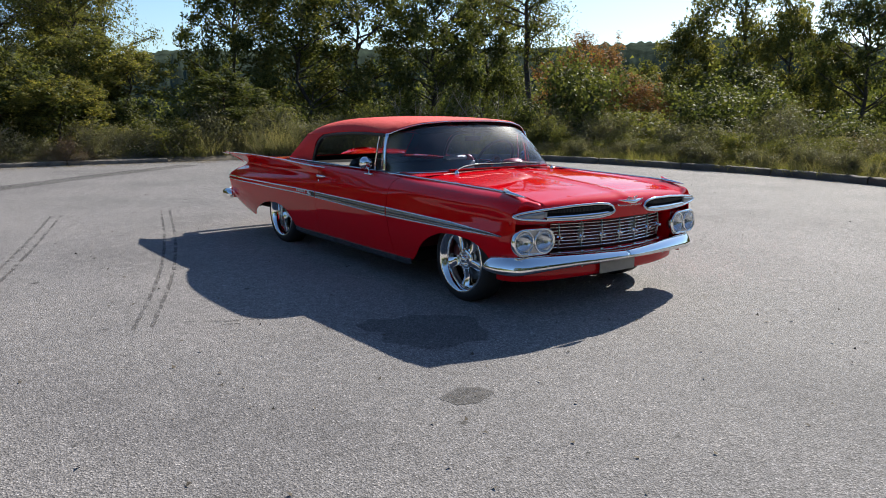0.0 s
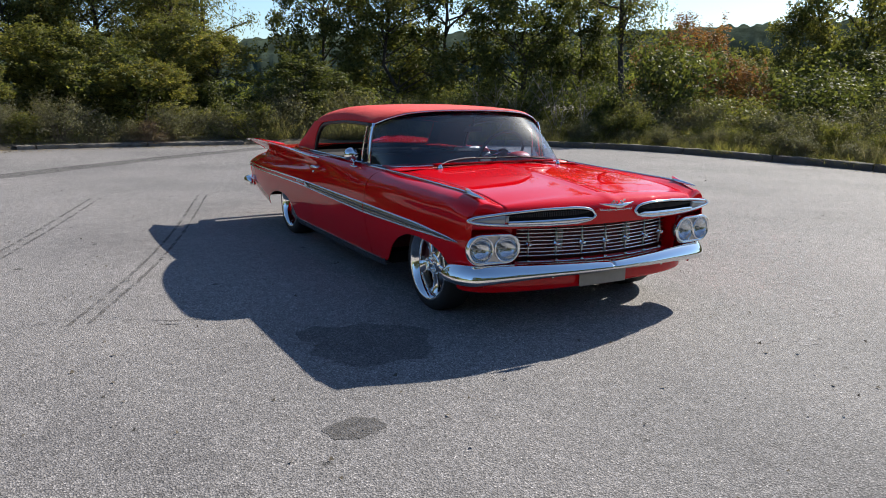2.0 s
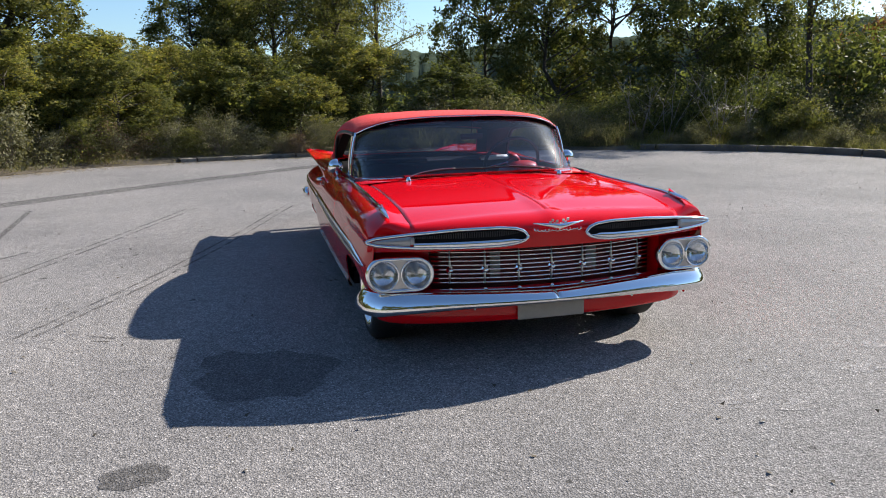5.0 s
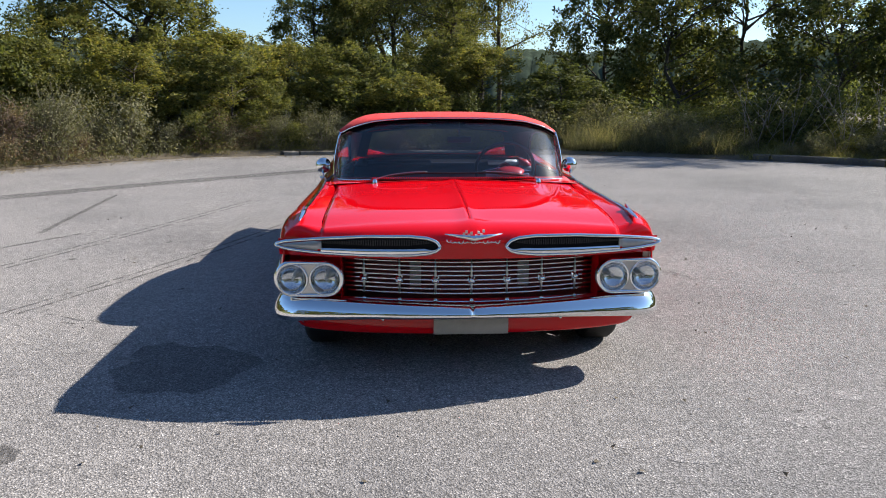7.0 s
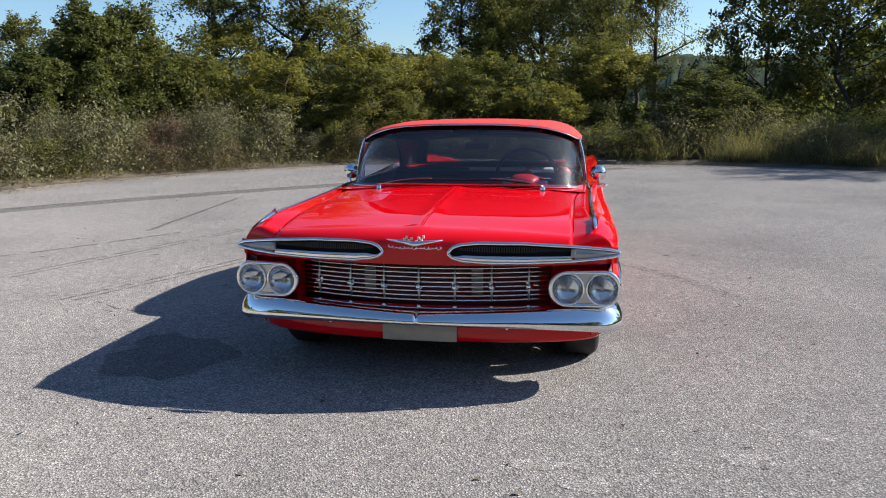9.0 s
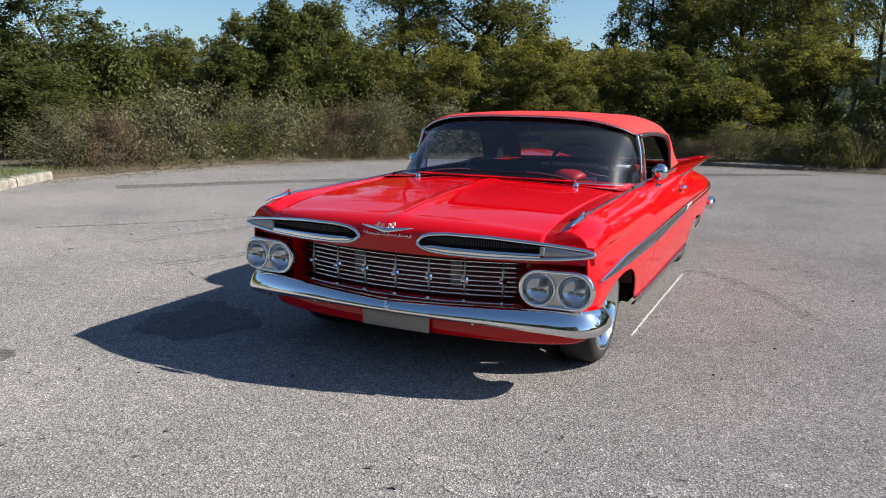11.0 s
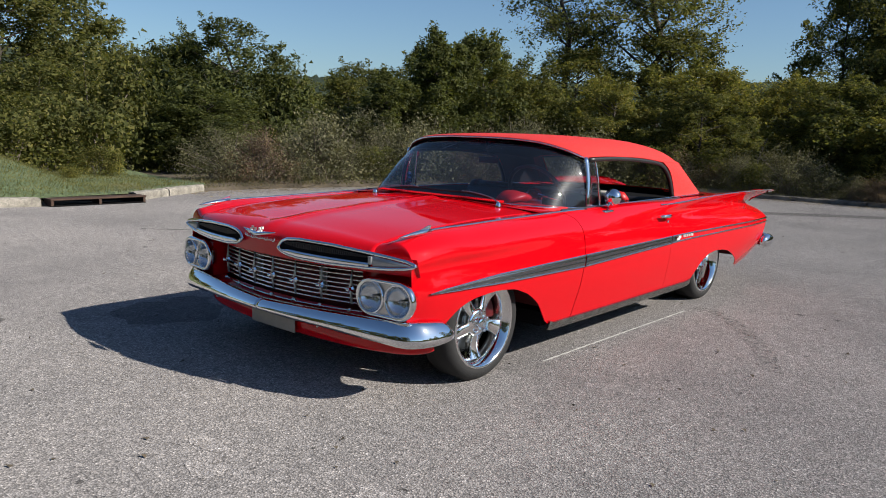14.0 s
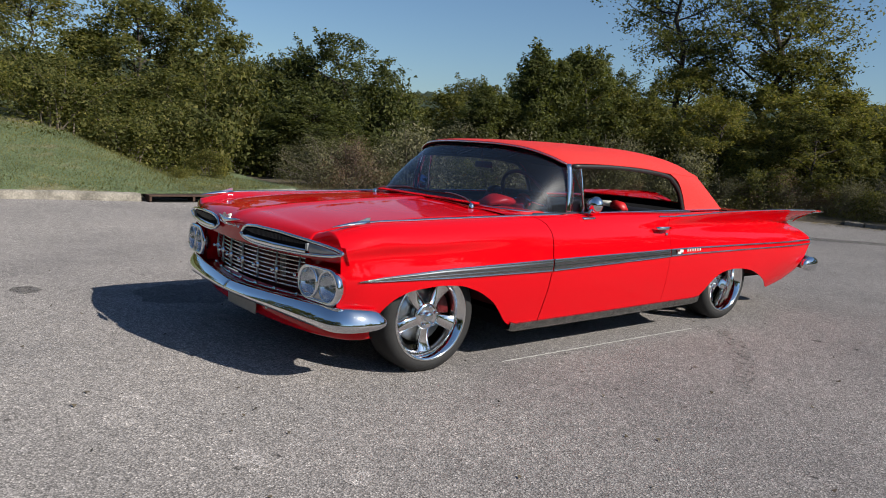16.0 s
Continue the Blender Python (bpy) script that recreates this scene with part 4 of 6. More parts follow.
def sill(y):
    """The lower edge of the side, rounded over the wheel openings."""
    return float(np.mean(np.interp(y + np.linspace(-.035, .035, 9), ZB_Y, ZB_Z)))


def turn_in(y, z):
    """How far the front end of the fender's side rounds inward."""
    return .024 * (max(0.0, -.45 - y) / .15) ** 2.2 * np.clip((.775 - z) / .07, 0, 1)


def section(y, dense=70):
    """The body's outline (x, z) at y, from sill to the inner edge of the fender top."""
    ctl = cubic(ST_Y, ST, [y])[0]
    return cubic(np.arange(10), ctl, np.linspace(0, 9, dense))


def side_x(y, z):
    s = section(y)
    k = int(np.argmax(s[:, 1] > 0.70)) + 1
    return float(np.interp(z, s[:k, 1], s[:k, 0]))


def front_seam(z):
    """How the door's front edge bends back with height."""
    return float(np.interp(z, [.20, .40, .55, .74, .79, .815, .84], [-.045, -.012, 0, 0, -.02, -.055, -.12]))


def rear_seam(z):
    return 0.02 * (z - 0.5)


def tail_edge(z):
    """How the rear edge of the quarter panel leans, from the tail's point down to the bumper."""
    return float(np.interp(z, [.28, .40, .50, .57, .62, .67, .72, .76, .83], [-.20, -.13, -.06, -.01, 0, -.04, -.13, -.15, 0]))


def straight(z):
    return 0.0


def side_panel(y0, y1, step=0.016, m=44, seam0=straight, seam1=straight):
    ny = max(3, int((y1 - y0) / step))
    rows = []
    for i in range(ny + 1):
        u = i / ny
        y = y0 + (y1 - y0) * u
        s = section(y)
        zb = sill(y)
        k = int(np.argmax(s[:, 1] >= zb))
        x0 = float(np.interp(zb, s[: k + 1, 1], s[: k + 1, 0])) if k else s[0, 0]
        line = np.vstack([[x0, zb], s[k:]])
        d = np.concatenate([[0], np.cumsum(np.linalg.norm(np.diff(line, axis=0), axis=1))])
        q = np.linspace(0, d[-1], m)
        xs, zs = np.interp(q, d, line[:, 0]), np.interp(q, d, line[:, 1])
        xs = xs - turn_in(y, zs)
        rows.append([(x, y + seam0(z) * (1 - u) ** 3 + seam1(z) * u ** (8 if seam1 is tail_edge else 3), z) for x, z in zip(xs, zs)])
    return grid_mesh("panel", rows)


def both(name, me, material, parent=car, label="", thick=0.0):
    """A part on the car's left and its mirror image on the right."""
    out = []
    for m in (me, mirrored(me)):
        ob = part(name, m, material, parent, label)
        if thick:
            modify(ob, "SOLIDIFY", thickness=thick)
            modify(ob, "EDGE_SPLIT")
        out.append(ob)
    return out


both("front_fender", side_panel(-0.60, 0.797, seam1=front_seam), RED, thick=0.006)
both("door", side_panel(0.804, 1.956, seam0=front_seam, seam1=rear_seam), RED, thick=0.006)
both("rear_quarter_panel", side_panel(1.959, 4.09, seam0=rear_seam, seam1=tail_edge), RED, thick=0.006)


# front plan curve and hood
def nose_y(x):
    return -0.757 + 0.150 * (abs(x) / 0.9) ** 2


def hood_row(y):
    edge = section(max(y, -0.60))[-1]
    c = float(np.interp(y, [-0.74, -0.70, -0.6, -0.4, 0, 0.4, 0.56], [.735, .760, .785, .808, .836, .852, .858]))
    row = []
    for i in range(33):
        f = i / 32
        x = edge[0] * f - 0.004
        z = c + (edge[1] - c) * f ** 2.2 + 0.008 * math.exp(-(x / 0.045) ** 2)
        row.append((x, y, z))
    return row


def hood_mesh():
    rows = []
    for i in range(12):                       # the lip, rolled down over the nose
        t = i / 12
        row = []
        for j in range(33):
            f = j / 32
            x = 0.726 * f
            yb, zb = nose_y(x), 0.700 - 0.004 * f
            ye, ze = -0.60, hood_row(-0.60)[j][2]
            a = t * math.pi / 2
            row.append((x, ye + (yb - ye) * math.cos(a) ** 1.0, zb + (ze - zb) * math.sin(a) ** 0.9))
        rows.append(row)
    for y in np.linspace(-0.60, 0.56, 34):
        rows.append(hood_row(y))
    left = grid_mesh("hood", rows, False, True)
    bm = bm_join(left, mirrored(left))
    bmesh.ops.remove_doubles(bm, verts=bm.verts, dist=0.003)
    return bm


hood = part("hood", hood_mesh(), RED, car)
modify(hood, "SOLIDIFY", thickness=0.006)


def fender_nose():
    """The rounded front end of the fender above the lamps, from the hood seam to the side."""
    rows = []
    sec = section(-0.60)
    top = sec[(sec[:, 1] > 0.655)]
    for i in range(14):
        t = i / 13
        row = []
        for k in range(len(top)):
            x, z = top[k]
            x -= float(turn_in(-.60, z))
            f = k / (len(top) - 1)
            yb = nose_y(min(x, 0.935)) + 0.004
            zb = 0.655 + 0.045 * f
            a = t * math.pi / 2
            row.append((x + 0.004 * (1 - t), -0.60 + (yb + 0.60) * math.sin(a), z + (zb - z) * (1 - math.cos(a))))
        rows.append(row)
    return grid_mesh("nose", rows, False, True)


both("fender_nose", fender_nose(), RED, thick=0.005)


def face_panel(z0, z1, set0, set1, xmax, n=60):
    rows = []
    for i in range(6):
        f = i / 5
        rows.append([(x, nose_y(x) + set0 + (set1 - set0) * f, z0 + (z1 - z0) * f) for x in np.linspace(-xmax, xmax, n)])
    return grid_mesh("face", rows)


part("upper_face_panel", face_panel(0.618, 0.702, 0.030, 0.004, 0.935), RED, car)
part("lower_face_panel", face_panel(0.335, 0.405, 0.050, 0.105, 0.90), RED, car)


def valance_mesh():
    plan = cubic(np.arange(8), np.array([(0, -.665), (.30, -.650), (.55, -.618), (.74, -.565), (.835, -.51), (.872, -.46), (.885, -.425), (.888, -.405)]), np.linspace(0, 7, 40))
    rows = []
    for i, (x, y) in enumerate(plan):
        zb = .226 + .012 * (i / 39) ** 4
        rows.append([(x - .02 * (x / .9), y + .035, zb - .004), (x - .006 * (x / .9), y + .008, zb), (x, y, zb + .014), (x + .004 * (x / .9), y - .002, zb + .06), (x + .004 * (x / .9), y + .012, .350)])
    left = grid_mesh("valance", rows, False, False)
    bm = bm_join(left, mirrored(left))
    bmesh.ops.remove_doubles(bm, verts=bm.verts, dist=0.001)
    return bm


part("front_valance", valance_mesh(), RED, car, "red painted pan under the bumper")

# deck, rear panel, cowl
def deck_mesh():
    rows = []
    for u in np.linspace(0, 1, 26):
        row = []
        for j in range(25):
            f = j / 24
            y0 = 3.03 - .165 * f * f                 # starts at the foot of the canvas
            y = y0 + (4.07 - y0) * u
            e = section(y)[-1]
            mid = 0.846 - 0.065 * (y - 2.86)
            row.append((e[0] * f, y + 0.10 * (1 - f * f) * max(0.0, (u - .9) * 10), mid + (e[1] - mid) * f ** 2))
        rows.append(row)
    left = grid_mesh("deck", rows)
    return bm_join(left, mirrored(left))


part("trunk_lid", deck_mesh(), RED, car)


def fin_tip():
    """The fin's overhanging end, from the quarter panel to its point."""
    rows = []
    sec = section(4.07)[46:]
    for t in np.linspace(0, 1, 14):
        row = []
        for x, z in sec:
            fx = x + (0.885 - x) * t ** 1.15 * (0.75 if x < 0.8 else 1.0) - 0.02 * t
            fz = z + (0.829 - z) * t ** 0.7
            row.append((fx, 4.07 + 0.25 * t * (0.55 + 0.45 * min(1, max(0, (x - 0.5) / 0.33))), fz))
        rows.append(row)
    return grid_mesh("fin", rows)


both("fin_tip", fin_tip(), RED, thick=0.006)
rows = []
for t in np.linspace(0, 1, 12):
    s = section(4.07)
    s = s[s[:, 1] < 0.74]
    rows.append([(x * (1 - t), 4.085 + tail_edge(z) * (1 - 0.6 * t) + 0.10 * math.sin(t * math.pi / 2) * min(1.0, max(0.0, (z - 0.36) / 0.2)), z) for x, z in s])
left = grid_mesh("rear", rows)
part("rear_panel", bm_join(left, mirrored(left)), RED, car)

rows = []
for f in np.linspace(0, 1, 8):
    rows.append([(x, 0.555 + f * (0.10 + 0.42 * (abs(x) / 0.80) ** 4), 0.860 + 0.002 * f - 0.028 * (abs(x) / 0.8) ** 2) for x in np.linspace(-0.80, 0.80, 41)])
part("cowl_panel", grid_mesh("cowl", rows), RED, car)

# soft top
HDR = [(0, .945, 1.236), (.20, .947, 1.235), (.38, .958, 1.227), (.525, .983, 1.211), (.655, 1.032, 1.176), (.748, 1.10, 1.132)]
TOP_ROWS = [
    HDR,
    [(0, 1.07, 1.250), (.20, 1.07, 1.249), (.40, 1.08, 1.240), (.555, 1.10, 1.224), (.675, 1.138, 1.190), (.762, 1.18, 1.138)],
    [(0, 1.40, 1.260), (.20, 1.40, 1.258), (.40, 1.40, 1.249), (.56, 1.40, 1.233), (.685, 1.40, 1.199), (.768, 1.40, 1.140)],
    [(0, 1.80, 1.258), (.20, 1.80, 1.256), (.40, 1.80, 1.248), (.57, 1.80, 1.237), (.695, 1.80, 1.196), (.770, 1.80, 1.128)],
    [(0, 2.20, 1.238), (.20, 2.20, 1.235), (.40, 2.19, 1.226), (.57, 2.18, 1.208), (.695, 2.16, 1.168), (.772, 2.13, 1.098)],
    [(0, 2.48, 1.192), (.20, 2.48, 1.190), (.39, 2.47, 1.183), (.55, 2.46, 1.166), (.66, 2.44, 1.134), (.735, 2.40, 1.085)],
    [(0, 2.66, 1.120), (.20, 2.66, 1.118), (.37, 2.655, 1.113), (.52, 2.645, 1.104), (.62, 2.63, 1.092), (.675, 2.61, 1.074)],
]


def top_mesh():
    a = np.array(TOP_ROWS, float)
    g = cubic(np.arange(7), a, np.linspace(0, 6, 43))
    g = np.swapaxes(cubic(np.arange(6), np.swapaxes(g, 0, 1), np.linspace(0, 5, 26)), 0, 1)
    left = grid_mesh("top", g, False, False)
    bm = bm_join(left, mirrored(left))
    bmesh.ops.remove_doubles(bm, verts=bm.verts, dist=0.001)
    return bm


def coons(c0, c1, d0, d1, n=16, m=16):
    """A patch between four edge curves, each a list of points: c0/c1 run along u, d0/d1 along v."""
    def at(c, f):
        c = np.array(c, float)
        return cubic(np.arange(len(c)), c, [f * (len(c) - 1)])[0]
    rows = []
    for i in range(n + 1):
        u, row = i / n, []
        for j in range(m + 1):
            v = j / m
            p = (1 - v) * at(c0, u) + v * at(c1, u) + (1 - u) * at(d0, v) + u * at(d1, v)
            p -= (1 - u) * (1 - v) * at(c0, 0) + u * (1 - v) * at(c0, 1) + (1 - u) * v * at(c1, 0) + u * v * at(c1, 1)
            row.append(tuple(p))
        rows.append(row)
    return grid_mesh("patch", rows)


top = part("canvas_top", top_mesh(), FABRIC, car, "taut red canvas soft top, raised")
modify(top, "SOLIDIFY", thickness=0.008)
quarter = coons([(.772, 2.13, 1.098), (.735, 2.40, 1.085), (.675, 2.61, 1.074)],
                [(.778, 2.345, .842), (.772, 2.60, .842), (.756, 2.86, .842)],
                [(.772, 2.13, 1.098), (.776, 2.225, 1.045), (.778, 2.29, .96), (.778, 2.345, .842)],
                [(.675, 2.61, 1.074), (.715, 2.735, .96), (.756, 2.86, .842)])
both("canvas_quarter", quarter, FABRIC, thick=0.008)
liner = top_mesh()
bmesh.ops.translate(liner, verts=liner.verts, vec=(0, 0, -0.016))
part("headliner", liner, DARK, car, "black headliner")
inner = quarter.copy()
inner.materials.clear()
inner.transform(Matrix.Translation((-0.014, 0, 0)))
both("quarter_liner", inner, BLACK)
# rear canvas round the window
BACK_T = [(x, 2.66 - 0.05 * (x / .675) ** 2, 1.120 - 0.046 * (x / .675) ** 2) for x in (0, .17, .34, .51, .675)]
BACK_B = [(x, 3.02 - 0.16 * (x / .756) ** 2, .842) for x in (0, .19, .38, .57, .756)]


def back_patch(u0, u1, v0, v1):
    rows = []
    for v in np.linspace(v0, v1, 6):
        row = []
        for u in np.linspace(u0, u1, 10):
            a = cubic(np.arange(5), BACK_T, [u * 4])[0]
            b = cubic(np.arange(5), BACK_B, [u * 4])[0]
            row.append(tuple(a * (1 - v) + b * v))
        rows.append(row)
    return grid_mesh("back", rows)


UW = 0.865
left = bm_join(back_patch(0, UW, 0, 0.05), back_patch(0, UW, 0.95, 1), back_patch(UW, 1, 0, 1))
left = to_mesh(left)
part("canvas_back", bm_join(left, mirrored(left)), FABRIC, car)
for u0, u1, v0, v1 in ((0, UW, 0, 0.05), (0, UW, 0.95, 1), (UW, 1, 0, 1)):
    back_in = back_patch(u0, u1, v0, v1)
    back_in.transform(Matrix.Translation((0, -0.016, -0.008)))
    both("back_liner", back_in, BLACK)
left = back_patch(0, UW, 0.05, 0.95)
rw = part("rear_window", bm_join(left, mirrored(left)), REAR_GLASS, car, "clear flexible rear window")
rw.visible_shadow = False

part("rear_bow_seam", sweep([(sx * x, y + .004, z + .003) for sx, row in ((-1, TOP_ROWS[6][::-1]), (1, TOP_ROWS[6][1:])) for x, y, z in row], ring(.010, 8)), FABRIC, car, "stitched red canvas seam over the rear bow")

# windshield
WS_B = [(0, .596, .862), (.22, .598, .861), (.44, .610, .857), (.62, .655, .850), (.745, .79, .842), (.800, 1.075, .832)]


def ws_mesh():
    rows = []
    hdr = [(x * 0.985, y + 0.004, z - 0.018) for x, y, z in HDR]
    for v in np.linspace(0, 1, 14):
        a = np.array(WS_B) * (1 - v) + np.array(hdr) * v
        bulge = 0.035 * math.sin(v * math.pi)
        g = cubic(np.arange(6), a, np.linspace(0, 5, 26))
        g[:, 1] -= bulge * (1 - (np.linspace(0, 1, 26)) ** 3)
        g[:, 0] += bulge * 0.5 * np.linspace(0, 1, 26) ** 3
        rows.append(g)
    left = grid_mesh("ws", rows, False, True)
    bm = bm_join(left, mirrored(left))
    bmesh.ops.remove_doubles(bm, verts=bm.verts, dist=0.001)
    return bm


ws = part("windshield", ws_mesh(), GLASS, car, "curved tinted wraparound windshield")
ws.visible_shadow = False


def both_bm(name, bm, material, parent=car, label="", smooth=True):
    return both(name, to_mesh(bm, smooth), material, parent, label)


# windshield frame
fr = smooth_path([(x, y - 0.006, z) for x, y, z in HDR], 24)
full = [(-x, y, z) for x, y, z in fr[::-1]] + fr[1:]
part("header_molding", sweep(full, ring(0.0055, 8)), CHROME, car)
both_bm("windshield_pillar", sweep(smooth_path([(.802, 1.080, .826), (.796, 1.085, .93), (.778, 1.098, 1.04), (.752, 1.108, 1.136)], 12), [(-.006, -.024), (.006, -.024), (.009, 0), (.006, .024), (-.006, .024), (-.009, 0)], (0, 1, 0)), CHROME)
wb = smooth_path([(x + 0.003, y - 0.012, z + 0.001) for x, y, z in WS_B], 24)
full = [(-x, y, z) for x, y, z in wb[::-1]] + wb[1:]
part("windshield_molding", sweep(full, ring(0.006, 8)), CHROME, car)


# wheels
def wheel(y, sx, deep):
    R, RR, W = 0.302, 0.232, 0.20
    f = 0.875 if not deep else 0.848           # outer face of the tyre
    tyre_prof = [(f - W, RR - .01), (f - W, RR + .02), (f - W + .012, R - .02), (f - W + .035, R), (f - .035, R), (f - .012, R - .018), (f, RR + .03), (f - .002, RR + .008), (f - .012, RR - .012)]
    lip = [(f - .012, RR + .004), (f - .002, RR + .004), (f + .002, RR - .004), (f - .006, RR - .012), (f - .034, RR - .036), (f - .060 - .05 * deep, RR - .042), (f - .16, RR - .046), (f - W, RR - .01)]
    rim = lathe(lip, 56)
    hub_x = f - .045 - .06 * deep
    bm = bm_join(rim, lathe([(hub_x - .05, .001), (hub_x - .05, .074), (hub_x - .010, .076), (hub_x, .068), (hub_x + .006, .052), (hub_x + .002, .040), (hub_x + .002, .001)], 40))
    for k in range(5):
        a = 2 * math.pi * k / 5 + math.pi
        rws = []
        for s in np.linspace(0, 1, 7):
            r = .050 + (.198 - .050) * s
            hw = .027 + .011 * s + .010 * s ** 6
            xo = hub_x + .002 - .020 * math.sin(math.pi * min(1.0, s * .9)) + .004 * s
            rws.append([(xo - .045, -hw * .9, r), (xo - .007, -hw, r), (xo, -hw * 0.84, r), (xo + .001, 0, r), (xo, hw * 0.84, r), (xo - .007, hw, r), (xo - .045, hw * .9, r)])
        sp = grid_mesh("spoke", rws, True)
        sp.transform(Matrix.Rotation(a, 4, "X"))
        bm.from_mesh(sp)
    bmesh.ops.recalc_face_normals(bm, faces=bm.faces)
    w_me = to_mesh(bm)
    pieces = [("tyre", lathe(tyre_prof, 64), RUBBER, "black low-profile tyre")]
    cap = lathe([(hub_x, .029), (hub_x + .018, .027), (hub_x + .025, .020), (hub_x + .026, .001)], 24)
    pieces.append(("center_cap", cap, CHROME, ""))
    for k in range(5):
        a = 2 * math.pi * (k + .5) / 5 + math.pi
        nut = lathe([(hub_x - .006, .0125), (hub_x + .018, .0115), (hub_x + .023, .008), (hub_x + .0235, .001)], 8)
        nut.transform(Matrix.Translation((0, .052 * math.sin(-a), .052 * math.cos(a))))
        pieces.append(("lug_nut", nut, CHROME, ""))
    disc_x = hub_x - .065
    pieces.append(("brake_disc", lathe([(disc_x, .06), (disc_x, .155), (disc_x - .024, .155), (disc_x - .024, .06), (disc_x + .01, .059), (disc_x, .06)], 40), BRUSHED, "drilled steel brake disc"))
    cal = lathe([(disc_x + .03, .10), (disc_x + .035, .165), (disc_x - .05, .165), (disc_x - .05, .10)], 60)
    bmc = bmesh.new()
    bmc.from_mesh(cal)
    bmesh.ops.delete(bmc, geom=[v for v in bmc.verts if abs(math.atan2(v.co.y, v.co.z) - 1.2) > 0.42], context="VERTS")
    pieces.append(("brake_caliper", to_mesh(bmc), CALIPER, "red brake caliper"))
    place = Matrix.Translation((0, y, R - .004))
    made = None
    if sx < 0:
        w_me = mirrored(w_me)
    w_me.transform(place)
    made = part("wheel", w_me, ALLOY, car, "polished five-spoke alloy wheel")
    for nm, me, ma, lb in pieces:
        me = mirrored(me) if sx < 0 else me
        me.transform(place)
        ob = part(nm, me, ma, made, lb)
        if nm == "brake_caliper":
            modify(ob, "SOLIDIFY", thickness=0.006)


for yy, deep in ((0.0, 0.0), (2.90, 1.0)):
    for sx in (1, -1):
        wheel(yy, sx, deep)

# underside and wheel houses
part("underbody", box_bm(-.88, .50, .20, .88, 2.40, .28), DARK, car, "dark floor pan", False)
part("front_crossmember", box_bm(-.60, -.44, .24, .60, .50, .60), DARK, car, "", False)
part("rear_frame", box_bm(-.58, 2.40, .24, .58, 4.02, .66), DARK, car, "", False)
for sx in (1, -1):
    for y0, y1 in ((-.42, .50), (2.40, 3.42)):
        arc = [((y0 + y1) / 2 + (y1 - y0) * .50 * math.cos(a), .31 + .35 * math.sin(a)) for a in np.linspace(0, math.pi, 20)]
        me = grid_mesh("house", [[(sx * x, yy, zz) for yy, zz in arc] for x in np.linspace(.58, .895, 4)], False, sx > 0)
        part("wheel_house", me, PRIMER, car, "dark red painted wheel house")


# -- front end
def closed_sweep(pts, prof, up):
    """A band along a closed outline."""
    pts = [Vector(p) for p in pts]
    n, rows = len(pts), []
    for i, p in enumerate(pts):
        t = (pts[(i + 1) % n] - pts[i - 1]).normalized()
        side = t.cross(Vector(up)).normalized()
        rows.append([p + side * a + Vector(up) * b for a, b in prof])
    rows.append(rows[0])
    return grid_mesh("band", rows, True)


BR_X = [.160, .178, .215, .30, .50, .72, .83, .90, .940]
BR_T = [.684, .705, .719, .727, .724, .708, .697, .688, .676]
BR_B = [.684, .668, .657, .648, .645, .650, .657, .665, .676]


def brow_y(x):
    return nose_y(x) - 0.010 - 0.014 * (abs(x) / 0.948) ** 4


def brow_outline(n=40):
    xs = .16 + (.940 - .16) * (1 - np.cos(np.linspace(0, math.pi, n))) / 2
    top = [(x, brow_y(x) + 0.008, float(np.interp(x, BR_X, BR_T))) for x in xs]
    bot = [(x, brow_y(x), float(np.interp(x, BR_X, BR_B))) for x in xs[::-1]]
    return top + bot[1:-1]


both("air_intake_surround", closed_sweep(brow_outline(), [(-.002, -.012), (-.011, -.006), (-.013, .004), (-.006, .010), (.002, .008), (.004, -.012)], (0, -1, 0)), CHROME, car, "chrome eyebrow air intake frame")
for x0, x1, dep, nm, ma in ((.168, .722, .006, "intake_mesh", DARK), (.738, .930, -.0005, "turn_signal", LENS)):
    rows = []
    for x in np.linspace(x0, x1, 60):
        t, b = float(np.interp(x, BR_X, BR_T)) - .004, float(np.interp(x, BR_X, BR_B)) + .004
        rows.append([(x, brow_y(x) + dep - (.006 * math.sin(math.pi * f) if dep < 0 else 0.0), b + (t - b) * f) for f in np.linspace(0, 1, 8)])
    both(nm, grid_mesh(nm, rows), ma, car, "clear ribbed turn signal lens" if dep < 0 else "black louvred intake screen")
bm = bmesh.new()
for x in np.linspace(.20, .71, 46):
    t, b = float(np.interp(x, BR_X, BR_T)) - .010, float(np.interp(x, BR_X, BR_B)) + .042
    c = box_bm(x - .0025, brow_y(x) - .001, b, x + .0025, brow_y(x) + .006, t)
    bm.from_mesh(to_mesh(c, False))
for ob in both_bm("intake_louvre", bm, BLACK, car, "", False):
    tagged(ob, kind="stuff")
rows = []
for x in np.linspace(.172, .722, 50):
    t, b = float(np.interp(x, BR_X, BR_T)), float(np.interp(x, BR_X, BR_B))
    e = min(1.0, (x - .170) / .06)
    hgt = (t - b) * .30 * e
    rows.append([(x, brow_y(x) - .010, b + .002), (x, brow_y(x) - .0105, b + .003 + hgt * .45), (x, brow_y(x) - .008, b + .003 + hgt * .9), (x, brow_y(x) + .005, b + .003 + hgt)])
both("intake_lip", grid_mesh("lip", rows), CHROME, car, "broad chrome lower lip")
both_bm("signal_badge", box_bm(.718, brow_y(.73) - .012, .664, .738, brow_y(.73) + .006, .700, .002), LENS)


